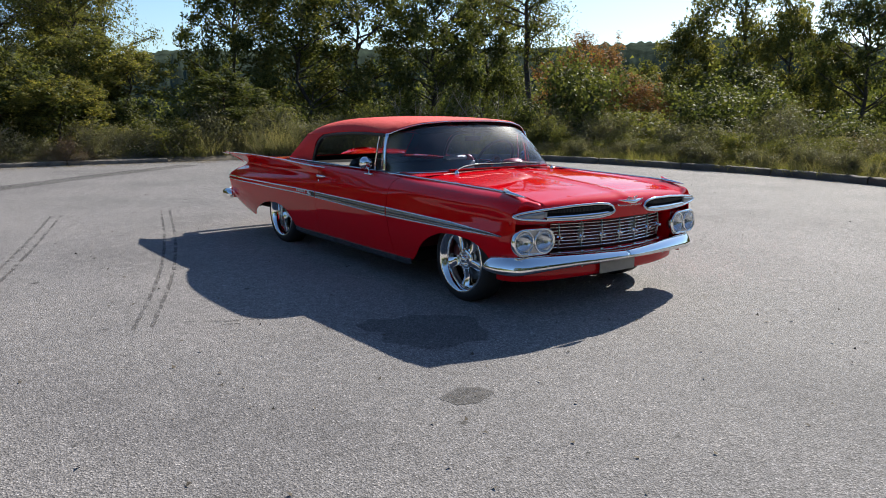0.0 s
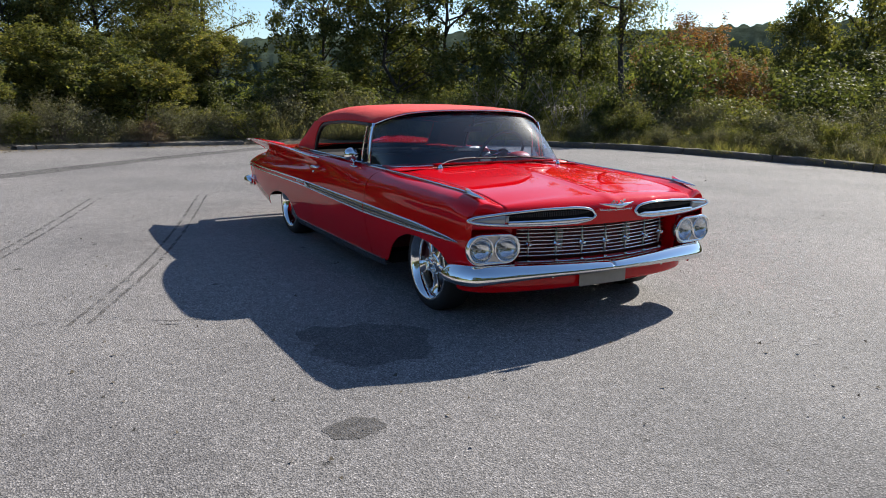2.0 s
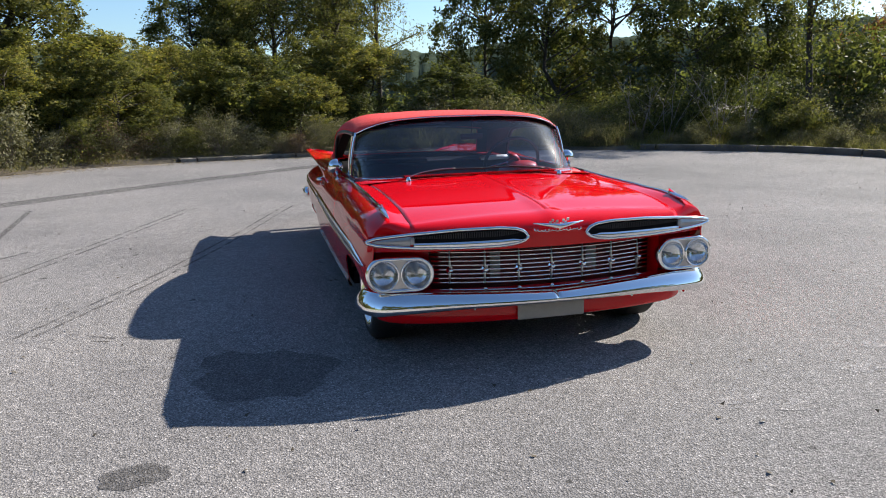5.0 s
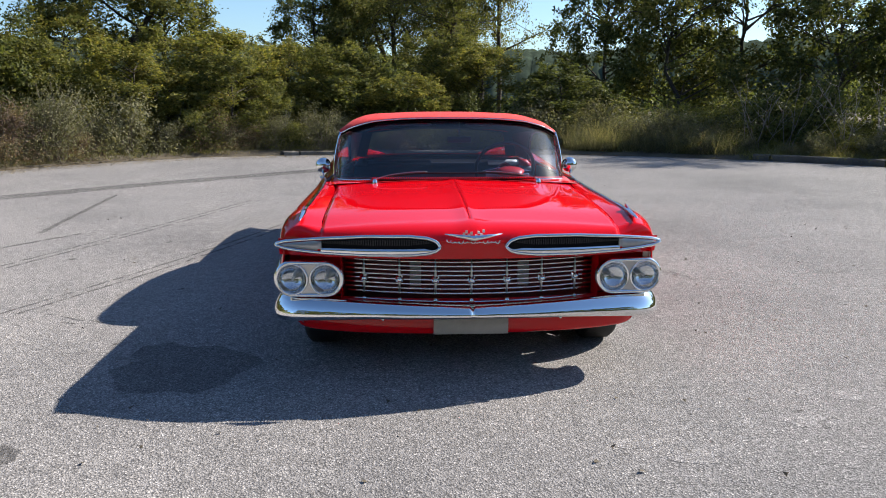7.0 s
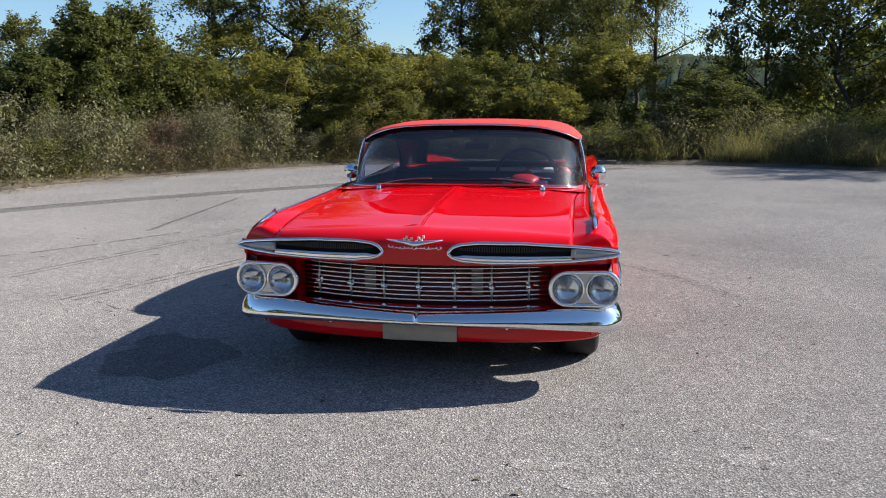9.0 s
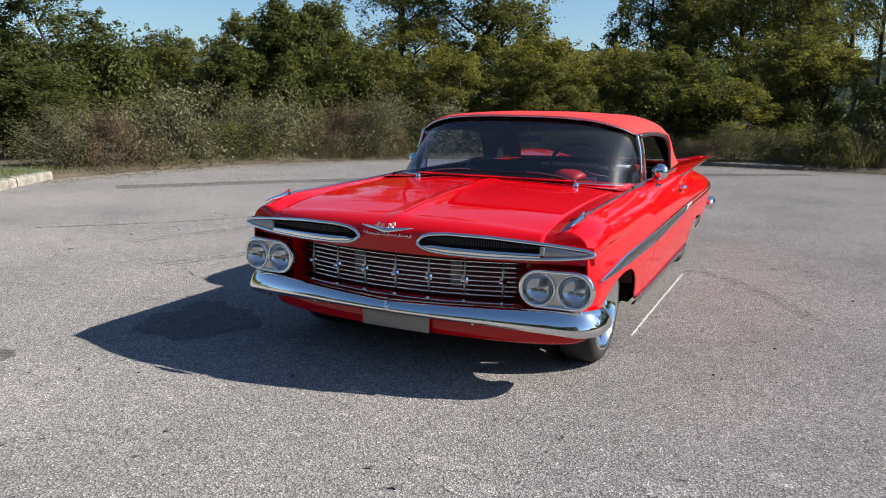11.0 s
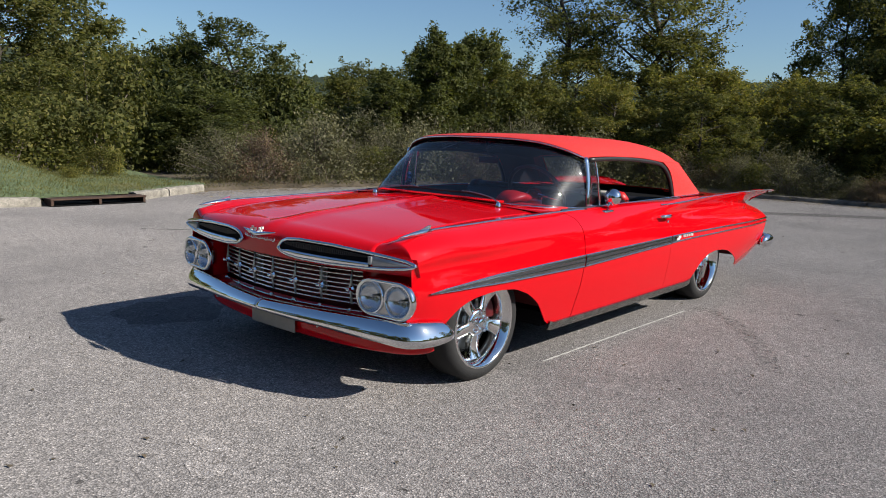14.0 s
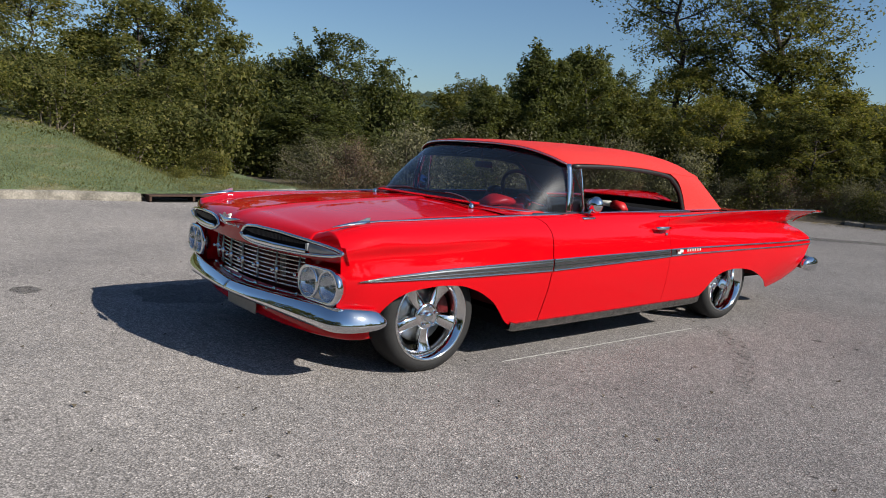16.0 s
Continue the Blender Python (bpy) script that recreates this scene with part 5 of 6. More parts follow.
def stadium(hw, hh, n=16):
    r, out = hh, []
    for i in range(n + 1):
        a = -math.pi / 2 + math.pi * i / n
        out.append((hw - r + r * math.cos(a), r * math.sin(a)))
    for i in range(n + 1):
        a = math.pi / 2 + math.pi * i / n
        out.append((-hw + r + r * math.cos(a), r * math.sin(a)))
    return out


HL = Matrix.Translation((.787, -.640, .508)) @ Matrix.Rotation(radians(5.5), 4, "Z")
st = [(x, 0, z) for x, z in stadium(.168, .087)]
rim = closed_sweep(st, [(-.004, -.04), (-.016, -.035), (-.017, .004), (-.010, .014), (-.002, .012), (.004, .002), (.004, -.01)], (0, -1, 0))
rim.transform(HL)
bezels = both("headlamp_bezel", rim, CHROME, car, "chrome twin headlamp bezel")
bm = bmesh.new()
loops = [[(x, -.001, z) for x, z in stadium(.168, .087)]]
for dx in (-.0810, .0820):
    loops.append([(dx + .070 * math.cos(a), -.001, .070 * math.sin(a)) for a in np.linspace(0, 2 * math.pi, 33)[:-1]])
edges = []
for lp in loops:
    vs = [bm.verts.new(p) for p in lp]
    edges += [bm.edges.new((vs[i - 1], vs[i])) for i in range(len(vs)) if (vs[i - 1].co - vs[i].co).length > 1e-6]
bmesh.ops.triangle_fill(bm, use_beauty=True, edges=edges, normal=(0, -1, 0))
plate = to_mesh(bm, False)
plate.transform(HL)
for ob, me in zip(bezels, (plate, mirrored(plate))):
    part("bezel_plate", me, BRUSHED, ob, "ribbed bright metal plate")
for dx in (-.0810, .0820):
    at = HL @ Matrix.Translation((dx, 0, 0))
    ringm = lathe([(-.002, .080), (-.012, .078), (-.014, .074), (-.008, .069), (-.002, .069)], 40, "Y")
    bowl = lathe([(-.003, .070), (.012, .064), (.024, .052), (.034, .036), (.040, .018), (.042, .001)], 36, "Y")
    shield = lathe([(.004, .001), (.004, .006), (.010, .009), (.022, .008), (.040, .004)], 14, "Y")
    lens = lathe([(-.006, .0695), (-.014, .062), (-.022, .042), (-.026, .020), (-.0275, .001)], 36, "Y")
    for nm, me, ma, lb in (("lamp_ring", ringm, CHROME, ""), ("reflector", bowl, MIRROR_BOWL, "silver reflector bowl"), ("bulb_shield", shield, BRUSHED, "small bulb shield"), ("lamp_lens", lens, LAMP_GLASS, "clear round headlamp lens")):
        me.transform(at)
        for ob, m2 in zip(bezels, (me, mirrored(me))):
            o = part(nm, m2, ma, ob, lb)
            if nm == "lamp_lens":
                o.visible_shadow = False
rows = []
for x in np.linspace(.630, .890, 14):
    rows.append([(x, nose_y(x) + .085, z) for z in np.linspace(.42, .62, 8)])
both("lamp_panel", grid_mesh("lp", rows), RED, car)
# red return inside the grille opening
rows = [[(.634 - .008 * f, nose_y(.63) + .05 + .10 * f, z) for z in np.linspace(.40, .615, 6)] for f in np.linspace(0, 1, 4)]
both("grille_side_panel", grid_mesh("gs", rows), RED, car)


# grille
def gy(x):
    return -.668 + .105 * (abs(x) / .625) ** 2


part("grille_backing", grid_mesh("rad", [[(x, gy(x) + .11, z) for z in (.36, .48, .63)] for x in np.linspace(-.62, .62, 12)]), PRIMER, car, "dark red panel behind the grille")
for x in (-.27, .27):
    part("hood_latch_plate", box_bm(x - .028, gy(x) + .075, .45, x + .028, gy(x) + .085, .58, .003), PLATE, car)
grille = part("grille", grid_mesh("gb", [[(x, gy(x) + .012, z) for z in (.604, .612)] for x in np.linspace(-.615, .615, 30)]), CHROME, car, "chrome grille of fine horizontal bars")
modify(grille, "SOLIDIFY", thickness=0.01)
for k in range(8):
    z = .596 - k * .0225
    w = .612 - .012 * (k == 7) + .004 * (k % 2)
    path = [(x, gy(x), z - .004 * math.cos(x / w * math.pi / 2)) for x in np.linspace(-w, w, 24)]
    part("grille_bar", sweep(path, [(-.008, -.0038), (.008, -.0032), (.008, .0032), (-.008, .0038)]), ALLOY, grille)
for k in range(-3, 4):
    x = .1745 * k
    path = [(x, gy(x) - .009, .610), (x, gy(x) - .012, .56), (x, gy(x) - .015, .512), (x, gy(x) - .012, .47), (x, gy(x) - .009, .432)]
    part("grille_post", sweep(path, [(-.007, -.004), (.007, -.004), (.004, .006), (-.004, .006)], (0, -1, 0), [.4, .6, 1.1, .8, .6]), BRUSHED, grille)
    star = bmesh.new()
    bmesh.ops.create_cone(star, cap_ends=True, segments=8, radius1=.021, radius2=.011, depth=.012, matrix=Matrix.Translation((x, gy(x) - .020, .507)) @ Matrix.Rotation(math.pi / 2, 4, "X"))
    part("grille_star", star, CHROME, grille, "", False)
    knob = lathe([(gy(x) - .024, .013), (gy(x) - .036, .0125), (gy(x) - .043, .008), (gy(x) - .045, .001)], 16, "Y")
    knob.transform(Matrix.Translation((x, 0, .507)))
    part("grille_knob", knob, ALLOY, grille, "bright round knob")
    low = bmesh.new()
    bmesh.ops.create_uvsphere(low, u_segments=10, v_segments=8, radius=.0125, matrix=Matrix.Translation((x, gy(x) - .020, .403)))
    part("lower_knob", low, ALLOY, grille)
path = [(x, gy(x) - .010, .403 - .008 * math.cos(x / .6 * math.pi / 2)) for x in np.linspace(-.60, .60, 24)]
part("lower_grille_bar", sweep(path, [(-.006, -.0035), (.006, -.0035), (.006, .0035), (-.006, .0035)]), ALLOY, grille)


# bumpers
BU = [(0, -.768, .364, .029), (.10, -.766, .365, .031), (.30, -.752, .366, .036), (.50, -.728, .367, .041), (.68, -.698, .364, .048), (.82, -.665, .359, .053), (.90, -.628, .354, .059), (.948, -.57, .352, .059), (.968, -.50, .349, .056), (.972, -.44, .347, .052), (.970, -.40, .345, .046), (.962, -.376, .344, .036), (.948, -.366, .344, .024)]


def bumper_mesh(keys, depth, n=56):
    k = cubic(np.arange(len(keys)), np.array(keys), np.linspace(0, len(keys) - 1, n))
    rows = []
    for i in range(n):
        p = k[i]
        t = k[min(i + 1, n - 1)][:2] - k[max(i - 1, 0)][:2]
        t /= np.linalg.norm(t)
        out = np.array([t[1], -t[0]])
        h = p[3]
        prof = [(-depth, h * .86), (-depth * .72, h * .98), (-.024, h * .93), (-.012, h * .68), (.002, h * .30), (.012, -h * .12), (.016, -h * .45), (.014, -h * .66), (.004, -h * .86), (-.012, -h * .97), (-depth * .7, -h), (-depth, -h * .9)]
        rows.append([(p[0] + out[0] * a, p[1] + out[1] * a, p[2] + b) for a, b in prof])
    end = np.mean(np.array(rows[-1]), axis=0)
    rows.append([tuple(end + (np.array(q) - end) * 0.55) for q in rows[-1]])
    rows.append([tuple(end) for q in rows[-1]])
    return grid_mesh("bumper", rows)


half = bumper_mesh(BU, .045)
bump = both("front_bumper", half, CHROME, car, "polished chrome bumper half, joined at the centre")
for ob in bump:
    modify(ob, "SOLIDIFY", thickness=0.004)
for sx in (1, -1):
    for x, y, z in ((.43, -.735, .327), (.955, -.54, .372)):
        b = bmesh.new()
        bmesh.ops.create_uvsphere(b, u_segments=10, v_segments=6, radius=.008, matrix=Matrix.Translation((sx * x, y, z)))
        part("bumper_bolt", b, CHROME, car)
part("front_plate", box_bm(-.184, -.682, .230, .184, -.675, .312, .003), PLATE, car, "blank grey metal plate")
RB = [(0, 4.24, .39, .06), (.3, 4.235, .39, .06), (.6, 4.20, .39, .06), (.80, 4.19, .386, .062), (.905, 4.145, .386, .060), (.945, 4.08, .386, .055), (.948, 4.01, .386, .044), (.935, 3.965, .386, .026)]
k = [(x, -y, z, h) for x, y, z, h in RB]
rb = bumper_mesh(k, .04)
rb.transform(Matrix.Diagonal((1, -1, 1, 1)))
for ob in both("rear_bumper", rb, CHROME, car, "chrome rear bumper half"):
    modify(ob, "SOLIDIFY", thickness=0.004)

for sx in (1, -1):
    b = bmesh.new()
    bmesh.ops.create_uvsphere(b, u_segments=24, v_segments=14, radius=1.0, matrix=Matrix.Translation((sx * .928, 4.065, .386)) @ Matrix.Diagonal((.046, .125, .062, 1)))
    part("bumper_end", b, CHROME, car, "rounded chrome bumper end")
# emblem and script, as plain shapes
path = [(-.135, nose_y(.135) - .010, .746), (-.07, nose_y(.07) - .016, .738), (0, -.780, .729), (.07, nose_y(.07) - .016, .738), (.135, nose_y(.135) - .010, .746)]
emblem = part("hood_emblem", sweep(path, [(-.008, -.005), (.008, -.006), (.006, .005), (-.006, .006)], (0, 0, 1), [.25, 1.2, 2.0, 1.2, .25]), CHROME, car, "chrome V emblem with crossed flag shapes")
for sx in (1, -1):
    fl = bmesh.new()
    for i in range(4):
        for j in range(2):
            if (i + j) % 2 == (0 if sx > 0 else 1):
                x0 = sx * (.006 + i * .0115)
                c = box_bm(min(x0, x0 + sx * .011), -.780, .733 + j * .013 + i * .003, max(x0, x0 + sx * .011), -.772, .745 + j * .013 + i * .003)
                fl.from_mesh(to_mesh(c, False))
    part("flag", fl, WHITE_VINYL if sx > 0 else BRUSHED, emblem, "white chequered flag shape" if sx > 0 else "silver flag shape", False)
path = [(-.130 + .260 * i / 90 + .0045 * math.sin(i * .95 + 1.4), nose_y(-.130 + .260 * i / 90) - .006, .707 + (.0060 + .003 * math.sin(i * .31)) * math.sin(i * .95) + (.008 if i < 8 else 0.0) * math.sin(i * .4)) for i in range(91)]
part("hood_script", sweep(path, ring(.0026, 6)), CHROME, car, "thin chrome script line")


# -- side trim
def trim_lo(y):
    return float(np.interp(y, [-.515, -.40, .0, .80, 2.05, 2.3, 3.0, 4.085], [.538, .534, .523, .518, .552, .556, .558, .556]))


def trim_hi(y):
    return float(np.interp(y, [-.515, -.40, .0, .80, 2.05, 2.3, 3.0, 4.085], [.542, .556, .577, .592, .606, .608, .606, .598]))


def side_strip(y0, y1, lo, hi, out, n=40, m=9, rib=0.0):
    rows = []
    for y in np.linspace(y0, y1, n):
        a, b = lo(y), hi(y)
        row = []
        for f in np.linspace(0, 1, m):
            z = a + (b - a) * f
            row.append((side_x(min(y, 4.06), z) + (0.001 if f in (0.0, 1.0) else out + rib * math.cos(f * 6 * math.pi)), y, z))
        rows.append(row)
    return grid_mesh("strip", rows)


for nm, y0, y1 in (("fender_trim", -.515, .794), ("door_trim", .806, 1.952)):
    both(nm, side_strip(y0, y1, trim_lo, trim_hi, .006, m=17, rib=.0012), TRIM, car, "ribbed satin grey side spear")
    both(nm, side_strip(y0, y1, lambda y: trim_hi(y) - .009 * min(1, (y + .516) * 3), trim_hi, .010, m=5), CHROME, car, "chrome edge line")
    both(nm, side_strip(y0, y1, trim_lo, lambda y: trim_lo(y) + .009 * min(1, (y + .516) * 3), .010, m=5), CHROME, car, "chrome edge line")
    both(nm, side_strip(y0, y1, lambda y: (trim_lo(y) + trim_hi(y)) / 2 - .004, lambda y: (trim_lo(y) + trim_hi(y)) / 2 + .002, .009, m=5), BLACK, car, "dark centre line")
both("quarter_trim", side_strip(1.964, 4.08, lambda y: trim_hi(y) - .012, trim_hi, .009, m=5), CHROME, car, "thin upper chrome line")
both("quarter_trim", side_strip(1.964, 4.08, trim_lo, lambda y: trim_lo(y) + .011, .009, m=5), CHROME, car, "thin lower chrome line")
both("trim_end", side_strip(1.966, 2.10, lambda y: trim_lo(y) + .011, lambda y: trim_hi(y) - .012, .004, m=4), BLACK, car, "black badge field")
for sx in (1, -1):
    # script strokes: plain white colour stands in for sunlight on chrome
    for i in range(6):
        y = 2.155 + i * .030
        xx = sx * side_x(y, .585)
        part("script_bar", box_bm(min(xx, xx + sx * .006), y - .004, .578, max(xx, xx + sx * .006), y + .008, .598, .001), WHITE_VINYL, car, "chrome script stroke coloured white as if sunlit")
    for i, (yy, zz) in enumerate(((2.035, .588), (2.075, .586), (2.05, .576))):
        xx = sx * (side_x(yy, zz) + .004)
        part("side_badge", box_bm(min(xx, xx + sx * .008), yy - .020, zz - .010, max(xx, xx + sx * .008), yy + .020, zz + .010, .003), WHITE_VINYL if i else CALIPER, car, "white enamel flag shape" if i else "red enamel flag shape")

# rocker strip
rows = []
for y in np.linspace(.535, 2.405, 40):
    zb = sill(y)
    x = side_x(y, zb + .02)
    rows.append([(x - .002, y, zb + .006), (x + .006, y, zb + .004), (x - .004, y, zb - .034), (x - .014, y, zb - .042), (x - .03, y, zb - .042)])
both("rocker_molding", grid_mesh("rk", rows), ROCKER, car, "polished rocker strip", 0.003)

# belt, fin and fender-top moldings
def top_point(y, k=8):
    c = cubic(ST_Y, ST, [y])[0]
    return c[k]


belt = [(float(np.interp(y, [1.1, 1.3, 2.3, 2.86], [.806, .812, .800, .765])), y, float(np.interp(y, [1.1, 2.3, 2.86], [.838, .846, .846]))) for y in np.linspace(1.10, 2.86, 30)]
both_bm("belt_molding", sweep(belt, [(-.010, -.004), (.010, -.004), (.008, .005), (-.008, .005)]), CHROME)
rows = []
for y in np.linspace(1.86, 4.07, 50):
    s = section(y, 91)
    f = min(1, (y - 1.86) / .8)
    a = s[74 - int(round(2 * f))], s[74], s[75], s[76], s[76 + int(round(2 * f))]
    rows.append([(p[0] + (.004 if 0 < i < 4 else .0005), y, p[1] + .001) for i, p in enumerate(a)])
both("fin_molding", grid_mesh("fm", rows), CHROME, car, "chrome fin edge")
rows = []
for t in np.linspace(0, 1, 14):
    y = 4.07 + .255 * t
    x = .893 + (.868 - .893) * t
    zc, hh = .838 - .009 * t, .014 * (1 - t) + .003
    rows.append([(x - .03, y, zc + hh + .003), (x + .002, y, zc + hh), (x + .006, y, zc), (x + .002, y, zc - hh), (x - .03, y, zc - hh)])
both("fin_tip_molding", grid_mesh("fe", rows), CHROME)
spear = []
for y in np.linspace(-.43, .98, 32):
    p = top_point(y)
    spear.append((p[0] - .006, y, p[1] + .004))
both_bm("fender_spear", sweep(spear, [(-.009, -.004), (.009, -.004), (.006, .006), (-.006, .006)]), CHROME, car, "chrome fender-top spear")
path = [(.828, -.605, .789), (.829, -.56, .796), (.829, -.50, .803), (.829, -.44, .809), (.829, -.40, .813)]
jet = both_bm("spear_ornament", sweep(path, [(-.016, -.012), (.016, -.012), (.010, .004), (0, .007), (-.010, .004)], (0, 0, 1), [.15, .6, 1.0, 1.2, 1.05]), CHROME, car, "chrome jet ornament")
for ob in jet:
    sx = 1 if ob.name == jet[0].name else -1
    fin = bmesh.new()
    vs = [fin.verts.new((sx * .829 + dx, y, z)) for dx in (-.003, .003) for y, z in ((-.49, .806), (-.405, .832), (-.392, .832), (-.395, .814))]
    for q in ((0, 1, 2, 3), (7, 6, 5, 4), (0, 4, 5, 1), (1, 5, 6, 2), (2, 6, 7, 3), (3, 7, 4, 0)):
        fin.faces.new([vs[i] for i in q])
    part("ornament_fin", fin, CHROME, ob, "", False)
# hood gap line and cowl vent
for i in range(74):
    x = -.515 + i * .0141
    part("cowl_louvre", box_bm(x - .0035, .548, .862, x + .0035, .594, .875, .0015, 1), RED, car)
rows = [[(x, y, .8665 - .028 * (abs(x) / .8) ** 2 * .4) for x in np.linspace(-.53, .53, 12)] for y in (.542, .593)]
part("cowl_vent", grid_mesh("cv", rows), DARK, car, "dark fresh-air slot")

# wipers
for sx in (1, -1):
    px = .535 if sx > 0 else -.50
    piv = lathe([(.0, .018), (.010, .018), (.020, .013), (.028, .010), (.030, .001)], 16, "Z")
    piv.transform(Matrix.Translation((px, .515, .842)))
    w = part("wiper", piv, CHROME, car, "chrome wiper on its pivot")
    arm = smooth_path([(px, .515, .870), (px - sx * .10, .548, .894), (px - sx * .24, .572, .908), (px - sx * .33, .580, .908)], 14)
    part("wiper_arm", sweep(arm, [(-.004, -.002), (.004, -.002), (.004, .0025), (-.004, .0025)]), BRUSHED, w)
    blade = smooth_path([(px - sx * .08, .575, .884), (px - sx * .30, .585, .902), (px - sx * .54, .588, .900)], 14)
    part("wiper_blade", sweep(blade, [(-.004, -.007), (.004, -.007), (.003, .004), (-.003, .004)]), BLACK, w, "black rubber blade")

# mirrors, handles
for sx in (1, -1):
    head = lathe([(-.030, .001), (-.028, .022), (-.018, .040), (.0, .052), (.020, .055), (.030, .052), (.031, .001)], 28, "Y")
    head.transform(Matrix.Translation((sx * .890, 1.200, .898)))
    m = part("door_mirror", head, CHROME, car, "round chrome bullet mirror")
    part("mirror_stalk", sweep([(sx * .885, 1.175, .815), (sx * .888, 1.165, .85), (sx * .89, 1.19, .875)], ring(.009, 8)), CHROME, m)
    part("mirror_base", box_bm(min(sx * .868, sx * .905), 1.11, .806, max(sx * .868, sx * .905), 1.22, .822, .007), CHROME, m)
    xx = side_x(1.85, .74)
    hd = part("door_handle", sweep([(sx * (xx + .004), 1.775, .748), (sx * (xx + .030), 1.80, .750), (sx * (xx + .032), 1.88, .748), (sx * (xx + .026), 1.925, .746)], [(-.008, -.010), (.008, -.010), (.008, .010), (-.008, .010)], (0, 0, 1), [.5, 1, 1, .7]), CHROME, car, "chrome door handle")
    part("handle_mount", box_bm(min(sx * (xx - .02), sx * (xx + .024)), 1.90, .735, max(sx * (xx - .02), sx * (xx + .024)), 1.93, .757, .005), CHROME, hd)
    lock = lathe([(.0, .011), (.006, .010), (.007, .001)], 14)
    lock.transform(Matrix.Translation((xx + .004, 1.915, .705)))
    part("door_lock", mirrored(lock) if sx < 0 else lock, CHROME, car)

# vent windows
vent = [(.800, 1.105, .842), (.787, 1.115, .97), (.768, 1.122, 1.055), (.755, 1.135, 1.118), (.757, 1.165, 1.120), (.763, 1.195, 1.118), (.788, 1.205, .98), (.802, 1.210, .842)]
both("vent_window_frame", closed_sweep(smooth_path(vent + vent[:1], 48)[:-1], [(-.006, -.006), (.006, -.006), (.006, .006), (-.006, .006)], (1, 0, 0)), CHROME, car, "chrome quarter-light frame")
rows = [[(np.array(a) * (1 - f) + np.array(b) * f) for f in np.linspace(0, 1, 5)] for a, b in (((.800, 1.11, .845), (.802, 1.205, .845)), ((.787, 1.12, .97), (.788, 1.20, .97)), ((.757, 1.135, 1.113), (.763, 1.19, 1.113)))]
for ob in both("vent_window", grid_mesh("vw", rows), GLASS, car, "small tinted vent pane"):
    ob.visible_shadow = False

# -- interior
part("cabin_floor", box_bm(-.80, .62, .285, .80, 2.75, .30), CARPET, car, "dark red carpet", False)
both("door_panel", grid_mesh("dp", [[(.855 - .045 * (z > .8), y, z) for z in (.30, .5, .7, .80, .836)] for y in np.linspace(.75, 2.36, 10)], False, True), NAVY_VINYL, car, "dark vinyl door panel", 0.01)
dash = sweep([(x, .80, .80) for x in np.linspace(-.78, .78, 20)], [(-.16, -.10), (-.16, .035), (-.05, .048), (.08, .040), (.14, .015), (.15, -.03), (.10, -.14), (0, -.16)])
part("dashboard", dash, VINYL, car, "red padded dashboard")
wheel_at = Matrix.Translation((.40, 1.10, .885)) @ Matrix.Rotation(radians(-62), 4, "X")
tor = [(.205 * math.cos(a), .205 * math.sin(a), 0) for a in np.linspace(0, 2 * math.pi, 49)[:-1]]
rm = closed_sweep(tor, ring(.013, 8), (0, 0, 1))
rm.transform(wheel_at)
sw = part("steering_wheel", rm, BLACK, car, "black wrapped steering wheel rim")
for a in (0.35, math.pi - 0.35):
    sp = sweep([(.04 * math.cos(a), .04 * math.sin(a) - .03, -.03), (.12 * math.cos(a), .12 * math.sin(a) - .03, -.02), (.20 * math.cos(a), .20 * math.sin(a) - .03, -.004)], [(-.012, -.004), (.012, -.004), (.012, .004), (-.012, .004)])
    sm = to_mesh(sp)
    sm.transform(wheel_at)
    part("wheel_spoke", sm, CHROME, sw)
hubm = lathe([(-.03, .055), (-.005, .050), (.012, .035), (.018, .001)], 24, "Z")
hubm.transform(wheel_at)
part("horn_button", hubm, VINYL, sw, "red horn button")
part("steering_column", sweep([(.40, 1.07, .87), (.39, .90, .80), (.38, .72, .70)], ring(.035, 12), (1, 0, 0)), VINYL, car, "red steering column")
part("gauge_hood", sweep([(.40, .74, .862), (.40, .84, .885), (.40, .93, .872)], ring(.10, 16, .035), (0, 0, 1), [.6, 1, .85]), VINYL, car, "red gauge hood")
part("instrument_panel", box_bm(.25, .935, .80, .55, .95, .865, .01), BRUSHED, car, "silver gauge panel")


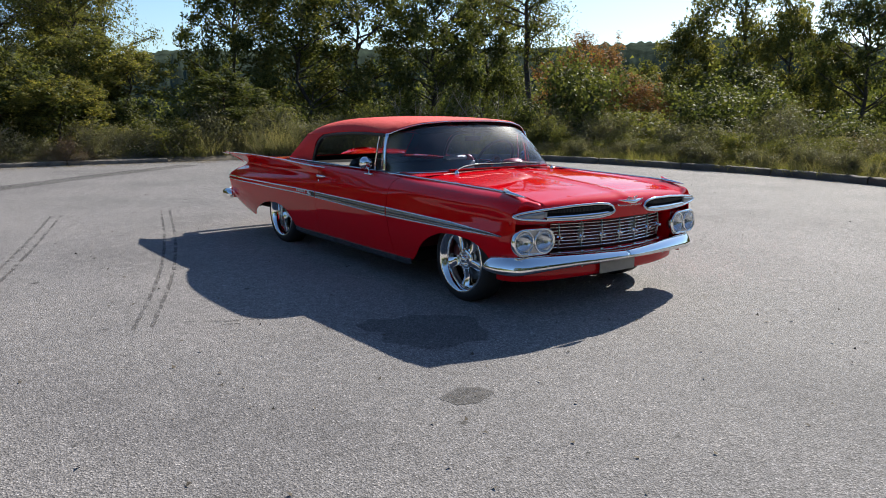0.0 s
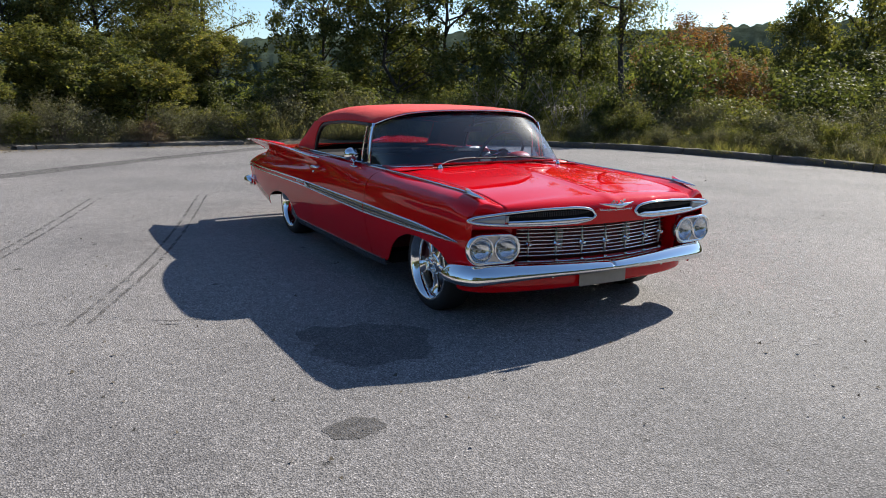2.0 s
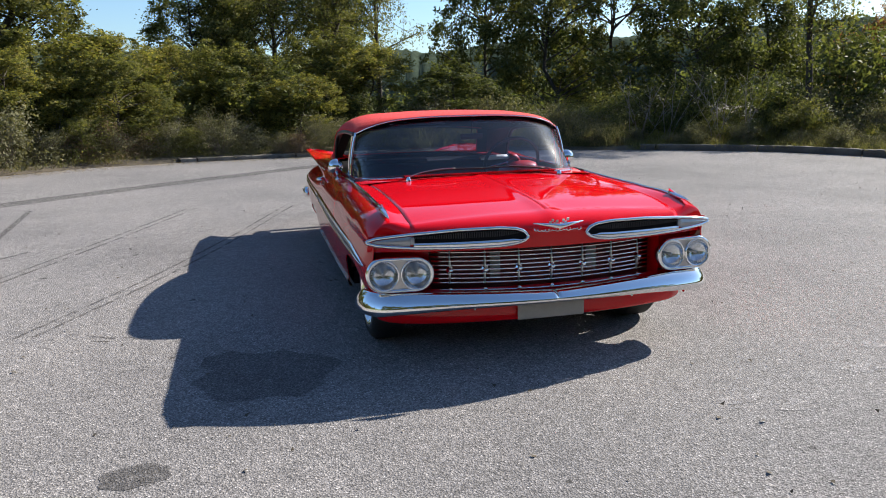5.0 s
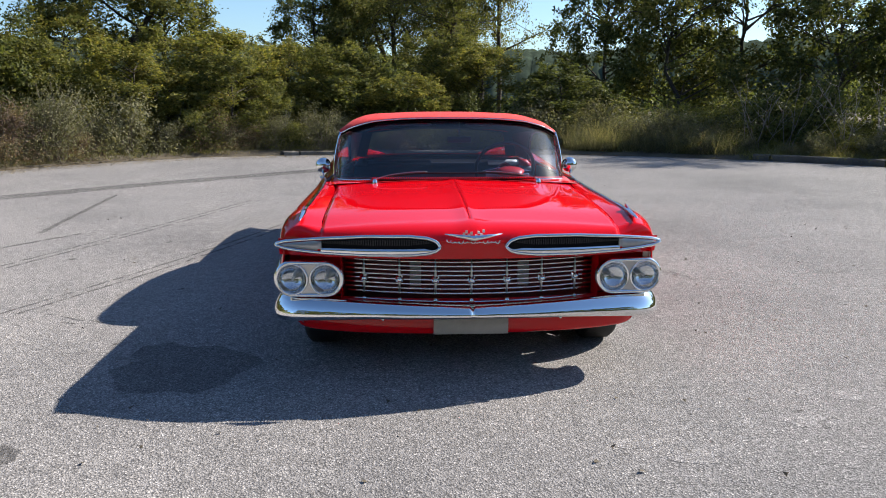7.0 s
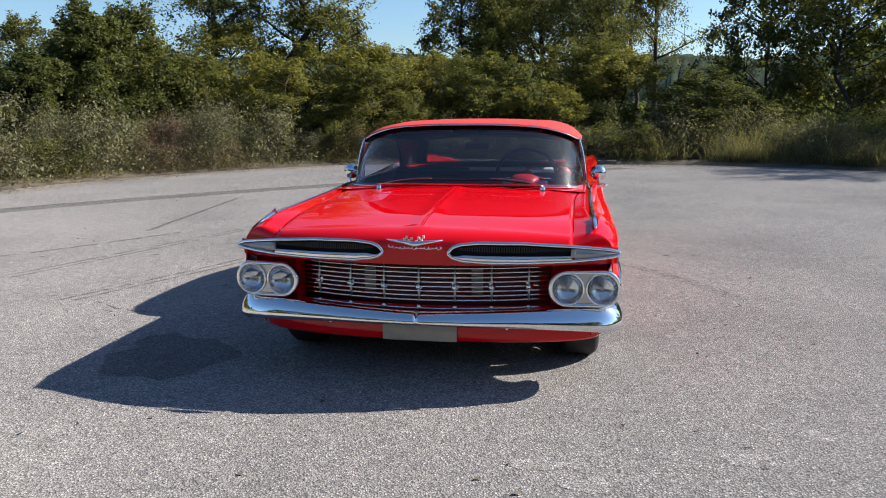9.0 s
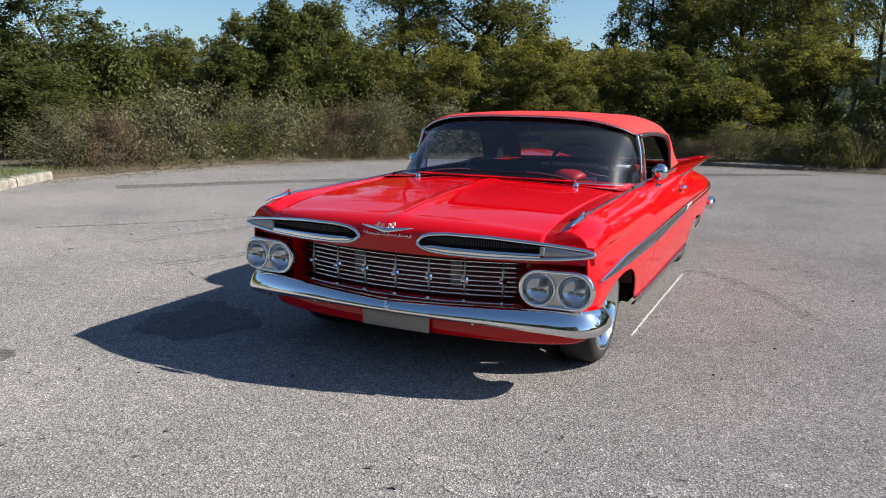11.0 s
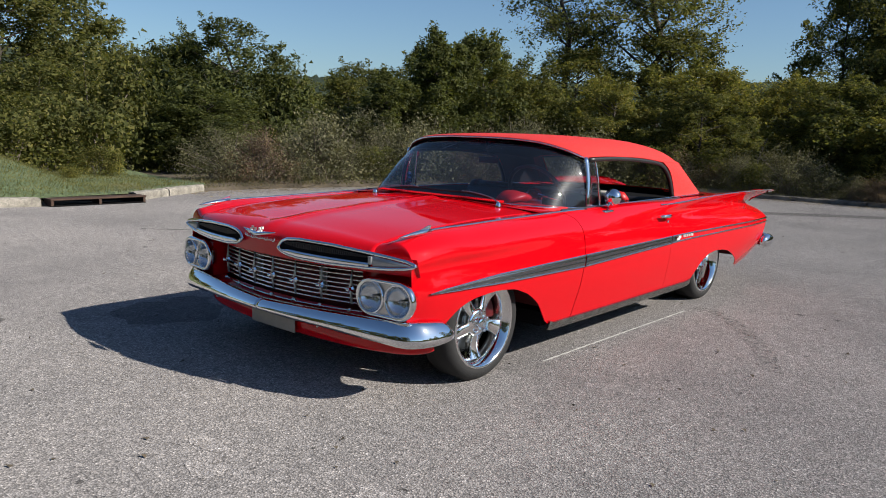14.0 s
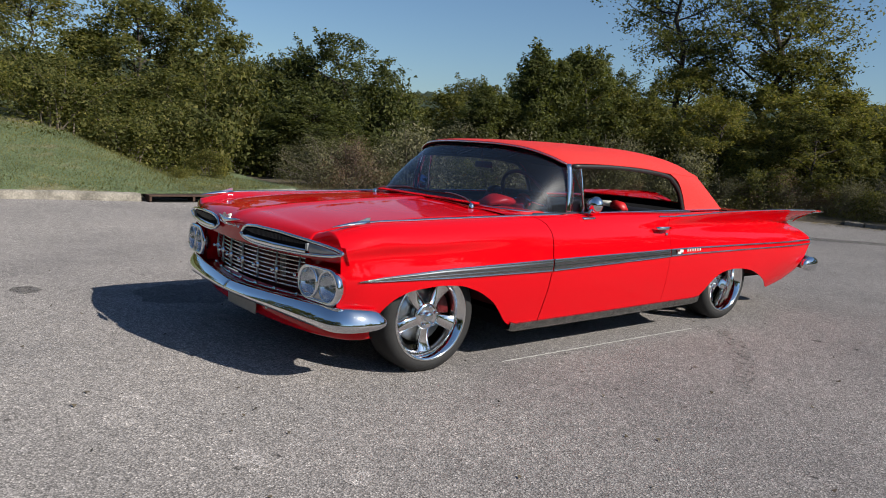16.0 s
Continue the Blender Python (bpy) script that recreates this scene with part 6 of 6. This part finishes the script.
def bench(y0, top, name, label):
    prof = [(y0, .42), (y0 + .02, .52), (y0 + .10, .56), (y0 + .42, .54), (y0 + .50, .60), (y0 + .56, top - .04), (y0 + .60, top), (y0 + .66, top - .02), (y0 + .70, .56), (y0 + .68, .32), (y0 + .02, .32)]
    rows = []
    xs = [-.70, -.68, -.5, -.2, -.03, 0, .03, .2, .5, .68, .70]
    for x in xs:
        sh = .96 if abs(x) > .69 else 1.0
        rows.append([(x, y0 + .35 + (y - y0 - .35) * sh, .40 + (z - .40) * sh) for y, z in prof])
    b = part(name, grid_mesh(name, rows, True), NAVY_VINYL, car, label)
    for sx in ((1, -1) if top > .85 else ()):
        cap = sweep([(sx * x, y0 + .61, top + .004) for x in ((.36, .45, .54, .60) if sx > 0 else (.10, .3, .5, .60))], ring(.040, 10, .022))
        part("seat_top_roll", cap, WHITE_VINYL if sx > 0 else NAVY_VINYL, b, "vinyl roll")
        part("seat_end", sweep([(sx * .60, y0 + .61, top + .004), (sx * .66, y0 + .61, top - .005), (sx * .695, y0 + .61, top - .03)], ring(.048, 10, .034), (0, 0, 1), [1, .98, .6]), VINYL if sx > 0 else NAVY_VINYL, b)
        part("seat_insert", grid_mesh("si", [[(sx * x, y0 + .105 + .31 * f, .564 - .016 * f) for f in np.linspace(0, 1, 6)] for x in np.linspace(.12, .55, 8)]), WHITE_VINYL, b, "white insert")
    return b


bench(1.16, .865, "front_seat", "dark bench seat with white top roll and red end")
bench(2.02, .80, "rear_seat", "dark rear bench")
part("package_shelf", box_bm(-.74, 2.62, .78, .74, 3.02, .80, .01), DARK, car, "black well liner behind the rear seat", False)
part("well_panel", box_bm(-.74, 2.99, .78, .74, 3.01, .836, .004), DARK, car, "dark panel behind the folding-top well", False)
part("firewall", box_bm(-.82, .60, .28, .82, .64, .83), DARK, car, "", False)
rvm = box_bm(-.015, 1.0, 1.068, .15, 1.015, 1.110, .006)
mir = part("rear_view_mirror", rvm, BLACK, car, "dark inside mirror")
part("mirror_arm", sweep([(.065, 1.0, 1.115), (.065, .985, 1.17), (.065, .975, 1.215)], ring(.005, 6), (1, 0, 0)), BLACK, mir)
for sx in (1, -1):
    part("sun_visor", box_bm(min(sx * .12, sx * .50), 1.02, 1.183, max(sx * .12, sx * .50), 1.15, 1.194, .005), BLACK, car)
    for y0 in (1.45, 2.0):
        part("top_bow", sweep([(sx * x, y0, 1.242 - .10 * (x / .74) ** 2.6) for x in np.linspace(0, .74, 10)], ring(.012, 6)), BLACK, car)
# weather strip along the side opening
ws_path = smooth_path([(.757, 1.13, 1.124), (.763, 1.5, 1.128), (.765, 1.85, 1.112), (.764, 2.10, 1.085), (.768, 2.20, 1.035), (.771, 2.27, .96), (.772, 2.325, .848)], 40)
both_bm("weather_strip", sweep(ws_path, [(-.012, -.012), (.012, -.012), (.012, .012), (-.012, .012)], (1, 0, 0)), BLACK, car, "black rubber weather strip")
